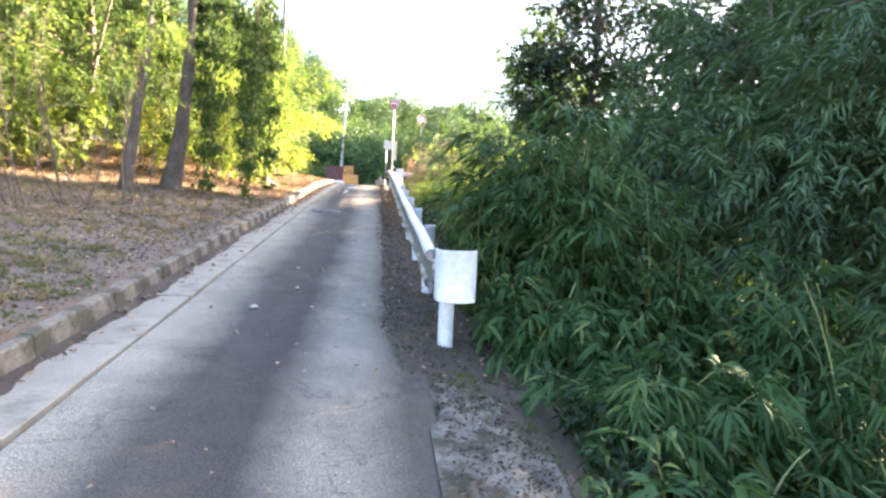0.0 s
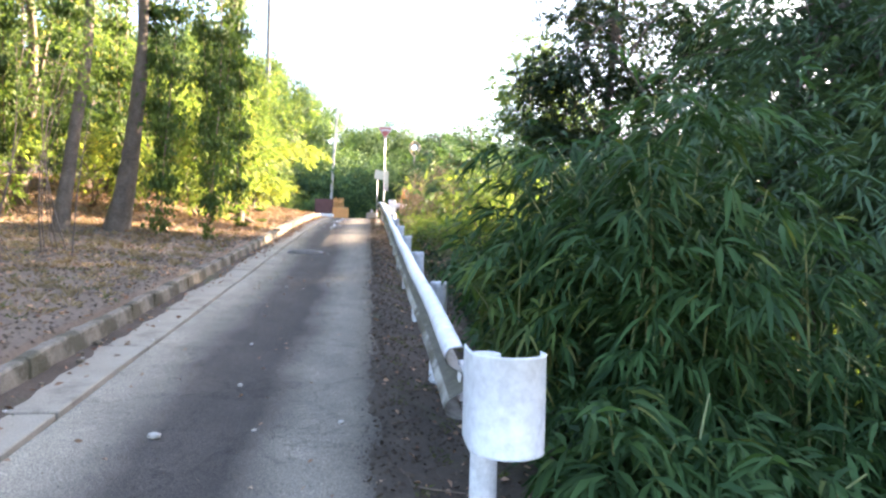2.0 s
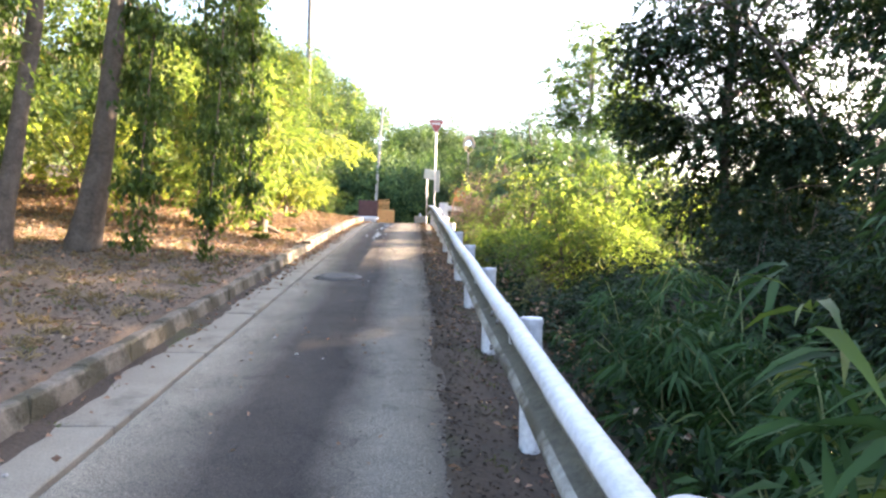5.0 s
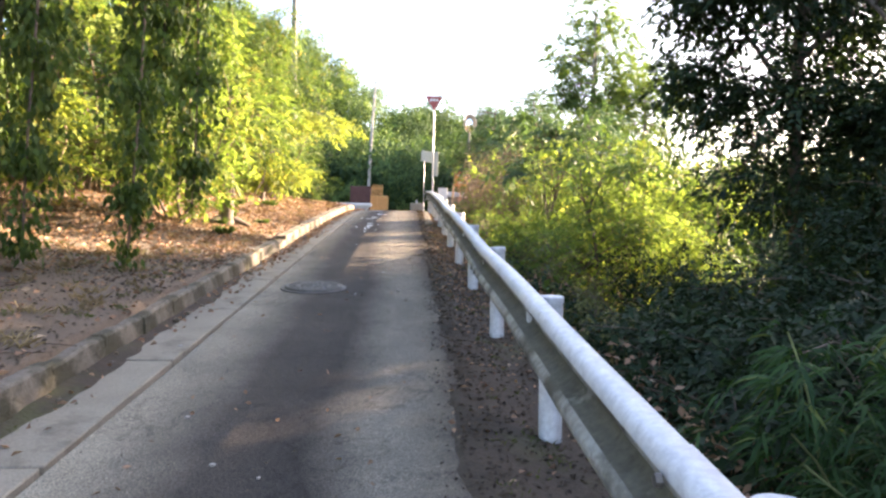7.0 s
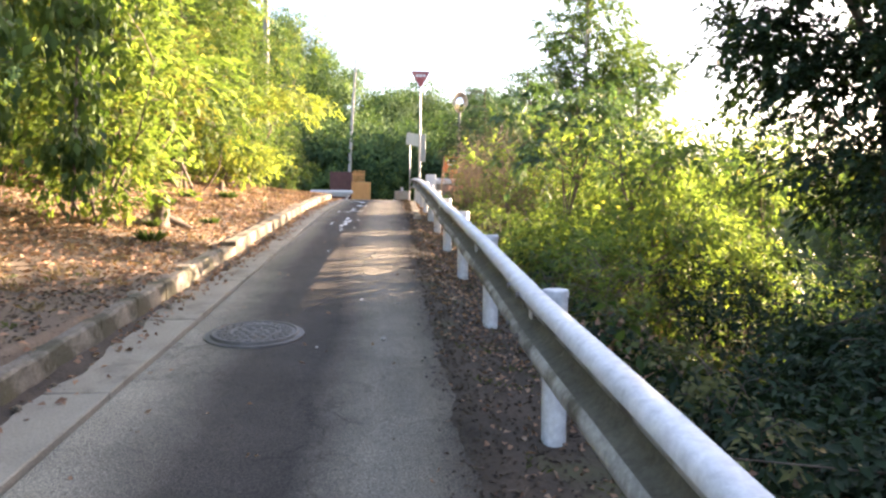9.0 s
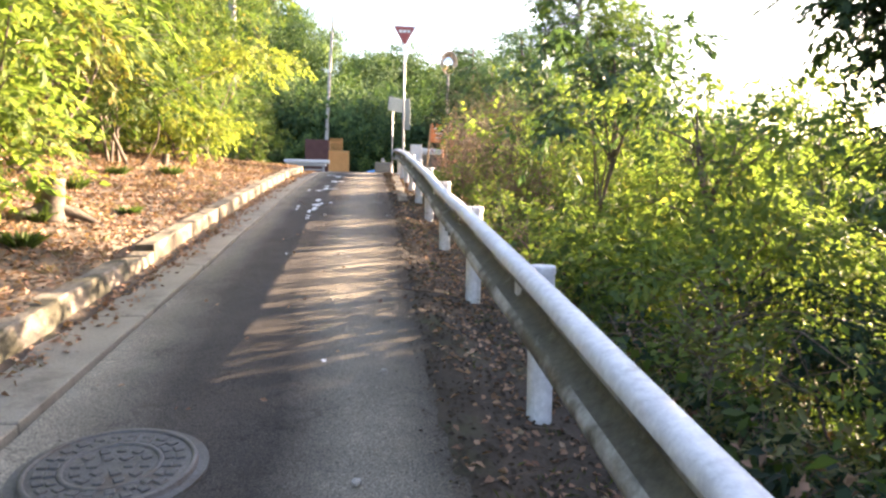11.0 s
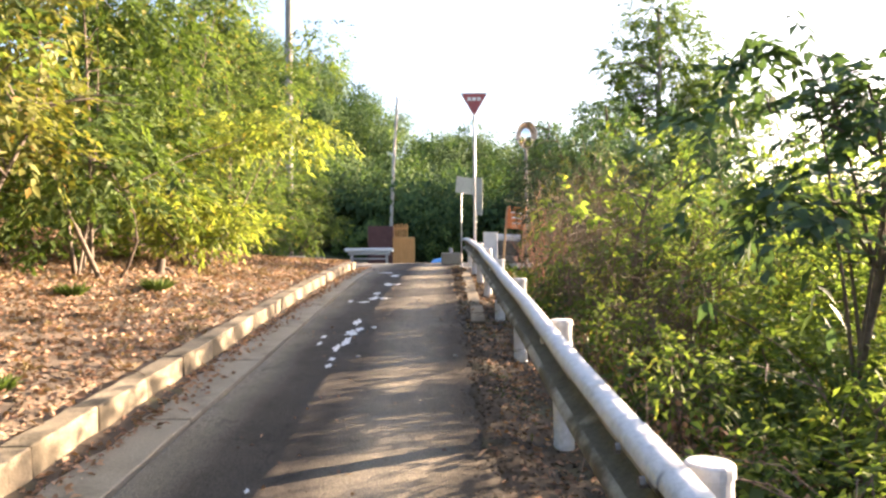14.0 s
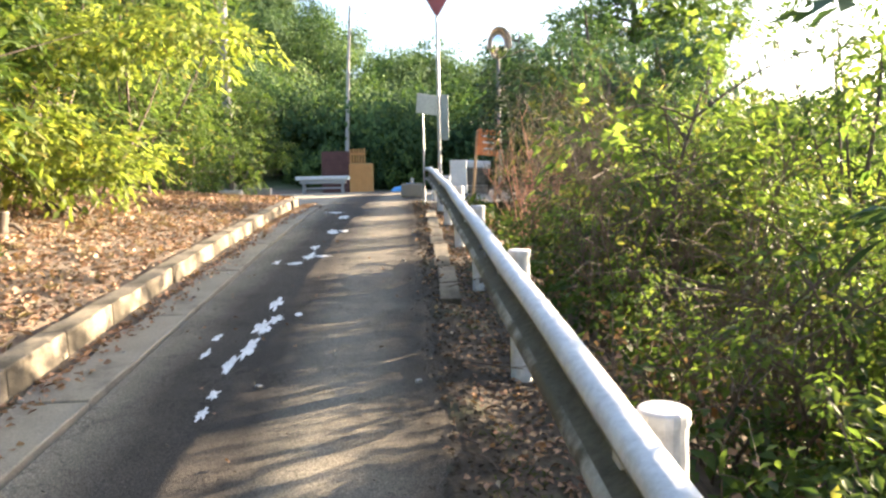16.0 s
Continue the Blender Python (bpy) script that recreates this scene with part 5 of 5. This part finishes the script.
# flaked road paint and repair patch
r = np.random.default_rng(31)
for i, (x, y, w, l) in enumerate([(-1.00, 20.90, 0.06, 0.13), (-1.01, 21.12, 0.05, 0.13), (-1.04, 21.55, 0.06, 0.22), (-1.00, 21.80, 0.08, 0.34), (-1.00, 22.25, 0.11, 0.38), (-0.94, 22.42, 0.09, 0.16), (-1.02, 22.83, 0.09, 0.34),
                                  (-0.82, 22.53, 0.06, 0.12), (-1.12, 24.35, 0.20, 0.12), (-1.04, 24.75, 0.14, 0.34), (-0.90, 24.72, 0.22, 0.12), (-1.05, 25.25, 0.10, 0.26), (-0.98, 26.45, 0.14, 0.40), (-0.84, 26.5, 0.16, 0.16), (-0.98, 28.1, 0.16, 0.5), (-1.2, 28.9, 0.3, 0.2),
                                  (-1.24, 22.05, 0.05, 0.12), (-1.22, 21.75, 0.05, 0.14), (-1.31, 24.45, 0.06, 0.2), (-0.45, 15.8, 0.04, 0.05), (-0.98, 18.6, 0.03, 0.05)]):
    n = 44
    ring = []
    for k in range(n):
        a = 2 * math.pi * k / n
        q = 0.80 + 0.75 * noise.noise(Vector((1.9 * math.cos(a), 1.9 * math.sin(a), 7.3 * i))) + 0.28 * noise.noise(Vector((9 * math.cos(a), 9 * math.sin(a), 3.1 * i)))
        ring.append((w * q * math.cos(a) * 0.5, l * q * math.sin(a) * 0.58))
    bm = bmesh.new()
    bm.faces.new([bm.verts.new((px, py, float(lane_z(y + py)) - float(lane_z(y)) + 0.007)) for px, py in ring])
    me = bpy.data.meshes.new("paint_patch")
    bm.to_mesh(me)
    bm.free()
    me.materials.append(PAINT)
    ob = new("paint_patch", me)
    ob.location = (x, y, float(lane_z(y)))
    tagged(ob, "flaked remnant of white road paint on the asphalt", "road paint", "road paint remnants", "structure")

# green tufts among the leaf litter
for i, (x, y, h) in enumerate([(-2.75, 17.6, 0.24), (-3.05, 18.5, 0.20), (-3.5, 20.3, 0.28), (-2.6, 19.4, 0.16), (-3.2, 23.0, 0.26), (-3.7, 22.2, 0.22)]):
    r = np.random.default_rng(950 + i)
    ob = thing("grass_tuft", "small green weed tuft among fallen leaves", "weed", on(x, y), "weed tufts")
    n = 150
    a = r.uniform(0, 6.283, n)
    base = np.stack([0.06 * np.cos(a), 0.06 * np.sin(a), np.full(n, -0.02)], -1)
    v, f = leaves(r, base, np.stack([np.cos(a) * r.uniform(0.1, 0.9, n), np.sin(a) * r.uniform(0.1, 0.9, n), np.ones(n)], -1), h, 0.018, 0.4, long=True)
    child("foliage", mesh_of("foliage", v, f, SHRUB_LEAF), ob)

# roots and stump on the bank
for i, (x, y, rad, h) in enumerate([(-3.0, 18.6, 0.10, 0.35), (-3.6, 24.0, 0.05, 0.16)]):
    X, Y, Z = on(x, y)
    st = thing("tree_stump", "cut grey tree stump among dead leaves", "stump", (X, Y, Z), "stumps")
    v, f = tube([(0, 0, -0.1), (0.02, 0, h * 0.3), (0.03, 0.01, h)], [rad * 1.5, rad * 1.05, rad], 12)
    child("trunk", mesh_of("trunk", [tuple(p) for p in v], f, BARK, True), st)
    part("cut_face", cyl(rad * 0.98, rad * 0.95, 0.02, (0.03, 0.01, h - 0.012), 12), PALE_BARK, st, "pale sawn cut face")
    for a in (0.4, 2.2, 4.1):
        v, f = tube([(0, 0, h * 0.35), (rad * 2.2 * math.cos(a), rad * 2.2 * math.sin(a), 0.05), (rad * 4.5 * math.cos(a), rad * 4.5 * math.sin(a), -0.08)], [rad * 0.7, rad * 0.45, rad * 0.2], 8)
        child("root", mesh_of("root", [tuple(p) for p in v], f, BARK, True), st)

# ---- litter, grass and pebbles ----
def litter(name, label, n, xr, yr, seed, mat, size=0.055, lift=0.006, surface=land_z, dens=None):
    r = np.random.default_rng(seed)
    x, y = r.uniform(*xr, n), r.uniform(*yr, n)
    if dens is not None:
        ok = r.uniform(0, 1, n) < dens(x, y)
        x, y = x[ok], y[ok]
    p = np.stack([x, y, surface(x, y) + lift + r.uniform(0, 0.015, len(x))], -1)
    a = r.uniform(0, 6.283, len(x))
    axis = np.stack([np.cos(a), np.sin(a), r.normal(size=len(x)) * 0.25 + RISE * np.sin(a)], -1)
    v, f = leaves(r, p, axis, size, size * 0.6, 0.1, 0.25)
    tagged(new(name, mesh_of(name, v, f, mat)), label, "litter", kind="stuff")


litter("fallen_leaves", "dry brown leaves littering the bank", 70000, (-8.5, -2.02), (3, 31), 1000, DRY_LEAF, 0.06, dens=lambda x, y: 0.10 + 0.9 * smooth(13, 18, y))
litter("leaf_mould", "rotting brown leaf mould covering the bank soil", 75000, (-8.5, -2.03), (2, 31), 1004, MOULD_LEAF, 0.034, 0.002, dens=lambda x, y: 0.55 + 0.45 * smooth(-0.3, 0.6, np.sin(1.1 * x + 0.7 * y) * np.sin(0.8 * y - 1.3 * x)))
litter("shoulder_mould", "rotting leaves and husks covering the dirt shoulder", 16000, (0.08, 1.0), (4.2, 31), 1005, DARK_MOULD, 0.03, 0.003, lambda x, y: shoulder_z(x, y))
litter("apron_dirt", "dark crumbs of leaf mould on the broken concrete", 2600, (0.36, 0.86), (0.5, 4.2), 1015, DARK_MOULD, 0.026, 0.006, apron_z)
litter("edge_litter", "crumbs of dead leaf along the ragged asphalt edge", 3200, (-0.04, 0.2), (5, 31), 1006, DARK_MOULD, 0.022, 0.008, lambda x, y: lane_z(y), lambda x, y: smooth(-0.06, 0.12, x))
litter("gutter_leaves", "dry leaves blown along the kerb foot", 7000, (-1.97, -1.55), (2, 31), 1001, DRY_LEAF, 0.05, 0.012, lambda x, y: lane_z(y), lambda x, y: smooth(-1.58, -1.93, x) ** 1.5 * (0.10 + 0.9 * smooth(12, 18, y)))
litter("shoulder_leaves", "dead leaves and husks on the dirt shoulder", 14000, (0.05, 0.95), (4.2, 31), 1002, DRY_LEAF, 0.045, 0.006, lambda x, y: shoulder_z(x, y), lambda x, y: (0.15 + 0.4 * smooth(0.1, 0.4, x)) * (0.15 + 0.85 * smooth(11, 17, y)))
litter("road_grit", "dark specks of grit and leaf crumbs on the asphalt", 2600, (-1.5, 0.1), (0, 31), 1007, MOULD_LEAF, 0.012, 0.006, lambda x, y: lane_z(y))
litter("road_leaves", "scattered small dry leaves on the asphalt", 240, (-1.5, 0.1), (1, 31), 1003, DRY_LEAF, 0.035, 0.006, lambda x, y: lane_z(y))


def grass(name, label, n, xr, yr, seed, mat, height, surface, dens=None):
    r = np.random.default_rng(seed)
    k = n // 14
    cx, cy = r.uniform(*xr, k), r.uniform(*yr, k)
    if dens is not None:
        ok = r.uniform(0, 1, k) < dens(cx, cy)
        cx, cy = cx[ok], cy[ok]
    x, y = np.repeat(cx, 14) + r.normal(size=len(cx) * 14) * 0.03, np.repeat(cy, 14) + r.normal(size=len(cx) * 14) * 0.03
    p = np.stack([x, y, surface(x, y) - 0.01], -1)
    axis = np.stack([r.normal(size=len(x)) * 0.55, r.normal(size=len(x)) * 0.55, np.ones(len(x))], -1)
    v, f = leaves(r, p, axis, height, height * 0.06 + 0.002, 0.35, 0.1)
    tagged(new(name, mesh_of(name, v, f, mat)), label, "grass", kind="stuff")


grass("bank_grass", "thin green grass tufts on the bank", 42000, (-6.0, -2.08), (2, 16), 1010, GRASS_LEAF, 0.075, land_z, lambda x, y: 0.08 + 0.85 * smooth(-0.1, 0.5, np.sin(0.9 * y + 1.1 * x) + 0.5 * np.sin(2.3 * y - 1.7 * x)) * smooth(10.5, 7, y) * smooth(-4.6, -3.0, x))
grass("dry_bank_weeds", "dead straw coloured weeds on the bank", 34000, (-7.5, -2.15), (3, 30), 1011, GRASS_DRY, 0.13, land_z, lambda x, y: 0.7 - 0.5 * smooth(13, 17, y))
grass("shoulder_grass", "short dull grass on the dirt shoulder", 9000, (0.25, 0.95), (1, 31), 1012, GRASS_LEAF, 0.06, lambda x, y: shoulder_z(x, y), lambda x, y: 0.3 + 0.4 * (np.sin(1.9 * y) > 0.2))
grass("apron_grass", "short weeds in the gaps of the broken concrete", 2600, (0.42, 0.9), (0.8, 4.4), 1016, GRASS_LEAF, 0.05, lambda x, y: apron_z(x, y), lambda x, y: smooth(0.0, 0.6, np.sin(2.1 * y + 4.0 * x) * np.sin(5.3 * x - 1.3 * y)) + 0.5 * smooth(0.62, 0.75, x))
grass("gutter_weeds", "weeds growing along the kerb foot", 3800, (-2.0, -1.86), (1, 20), 1013, GRASS_LEAF, 0.05, lambda x, y: lane_z(y), lambda x, y: 0.6 * (np.sin(1.3 * y + 1) > -0.1))
r = np.random.default_rng(77)
peb_bm = bmesh.new()
bmesh.ops.create_icosphere(peb_bm, subdivisions=1, radius=1.0)
for v in peb_bm.verts:
    v.co *= 1 + 0.3 * noise.noise(v.co * 2)
peb_me = bpy.data.meshes.new("pebble")
peb_bm.to_mesh(peb_me)
peb_bm.free()
peb_me.materials.append(FLOOR_STONE)
for k in range(46):
    x, y = (r.uniform(-1.45, 0.1), r.uniform(2.5, 28)) if k % 2 else (r.uniform(-1.95, -1.6), r.uniform(2.5, 28))
    if k == 0:
        x, y = -0.98, 5.75
    s = r.uniform(0.008, 0.02) if k else 0.028
    o = new("pebble", peb_me)
    o.matrix_basis = pose(x, y, float(lane_z(y)) + s * 0.4, 0, 0, r.uniform(0, 360)) @ Matrix.Diagonal((s, s * 1.3, s * 0.7, 1))
    tagged(o, "small pale pebble lying on the lane", "pebble", "pebbles")

rub_me = peb_me.copy()
rub_me.name = "rubble_stone"
rub_me.materials[0] = KERB
for k in range(48):
    x, y = (r.uniform(-2.0, -1.86), r.uniform(3.5, 16)) if k % 3 else (r.uniform(-3.4, -2.2), r.uniform(3.5, 14))
    s = r.uniform(0.012, 0.03)
    o = new("rubble_stone", rub_me)
    o.matrix_basis = pose(x, y, (float(lane_z(y)) + 0.02 if k % 3 else float(land_z(x, y))) + s * 0.35, 0, 0, r.uniform(0, 360)) @ Matrix.Diagonal((s, s * 1.4, s * 0.75, 1))
    tagged(o, "broken grey stone lying by the crumbling kerb", "stone", "rubble by the kerb")

# fallen twigs on the bank and shoulder
r = np.random.default_rng(66)
lines = []
for k in range(420):
    x, y = (r.uniform(-7, -2.1), r.uniform(3, 28)) if k % 4 else (r.uniform(0.15, 0.9), r.uniform(2, 28))
    z = float(land_z(x, y)) + 0.02 if x < 0 else float(shoulder_z(x, y)) + 0.012
    a, ln = r.uniform(0, 6.28), r.uniform(0.08, 0.4)
    d = Vector((math.cos(a), math.sin(a), RISE * math.sin(a) + r.normal() * 0.08)) * ln
    p = Vector((x, y, z))
    lines.append(([p, p + d * 0.5 + Vector((r.normal(), r.normal(), 0)) * 0.02, p + d], [0.005, 0.004, 0.002]))
v, f = tubes(lines, 4)
tagged(new("fallen_twigs", mesh_of("fallen_twigs", v, f, TWIG)), "dry fallen twigs scattered on the bank and shoulder", "twigs", kind="stuff")

# ---- kerb blocks and gutter slabs ----
kerb_root = new("kerb")
tagged(kerb_root, "old concrete kerb of separate blocks, mossy and chipped", "kerb", kind="structure")
gutter_root = new("gutter")
tagged(gutter_root, "dusty concrete gutter of long slabs along the kerb", "gutter", kind="structure")
r = np.random.default_rng(88)
kerb_meshes = []
for k in range(10):
    worn = k >= 5
    bm = box((0.15, 0.65 if worn else 0.603, 0.34), (0, 0, 0), 0.014 if worn else 0.006)
    bmesh.ops.subdivide_edges(bm, edges=[e for e in bm.edges if e.calc_length() > 0.25], cuts=5 if worn else 3, use_grid_fill=True)
    for v in bm.verts:
        v.co += Vector((noise.noise(v.co * 9 + Vector((k * 5, 0, 0))), 0.3 * noise.noise(v.co * 7 + Vector((0, k * 5, 0))), noise.noise(v.co * 8 + Vector((0, 0, k * 5))))) * (0.015 if worn else 0.009)
    me = bpy.data.meshes.new("kerb_block")
    bm.to_mesh(me)
    bm.free()
    me.materials.append(WORN_KERB if worn else KERB)
    kerb_meshes.append(me)
y, i = -6.0, 0
while y < 29.6:
    worn = y < 17.3
    o = child("kerb_block", kerb_meshes[i % 5 + (5 if worn else 0)], kerb_root)
    low = 0.0 if not 17.3 < y < 18.1 else -0.05
    o.matrix_basis = pose(-2.055 + r.normal() * 0.003, y + 0.3, float(lane_z(y + 0.3)) - 0.006 + low + r.normal() * (0.008 if worn else 0.003), slope_at(y + 0.3) + (r.normal() * 0.6 if worn else 0), r.normal() * (1.0 if worn else 0.25), r.normal() * (0.5 if worn else 0.15))
    y += 0.603
    i += 1
slab_meshes = []
for k in range(3):
    bm = box((0.395, 1.495, 0.12), (0, 0, 0), 0.006)
    bmesh.ops.subdivide_edges(bm, edges=[e for e in bm.edges if e.calc_length() > 0.3], cuts=4, use_grid_fill=True)
    for v in bm.verts:
        v.co.z += 0.005 * noise.noise(v.co * 4 + Vector((k * 7, 0, 0)))
    me = bpy.data.meshes.new("gutter_slab")
    bm.to_mesh(me)
    bm.free()
    me.materials.append(GUTTER)
    slab_meshes.append(me)
y, i = -5.9, 0
while y < 30.0:
    o = child("gutter_slab", slab_meshes[i % 3], gutter_root)
    o.matrix_basis = pose(-1.782, y + 0.75, float(lane_z(y + 0.75)) - 0.052 + r.normal() * 0.002, slope_at(y + 0.75), -0.5, r.normal() * 0.2)
    y += 1.5
    i += 1

# edge stones beside the rail near the head of the lane
edge_root = new("edge_kerb")
tagged(edge_root, "short row of pale concrete edge stones beside the rail", "kerb", kind="structure")
for k in range(5):
    y = 23.4 + 1.22 * k
    o = child("kerb_block", kerb_meshes[k % 5], edge_root)
    o.matrix_basis = pose(0.27 + 0.012 * k, y, float(lane_z(y)) - 0.150, slope_at(y), r.normal() * 0.8, -2.0) @ Matrix.Diagonal((1.0, 2.0, 1.0, 1))
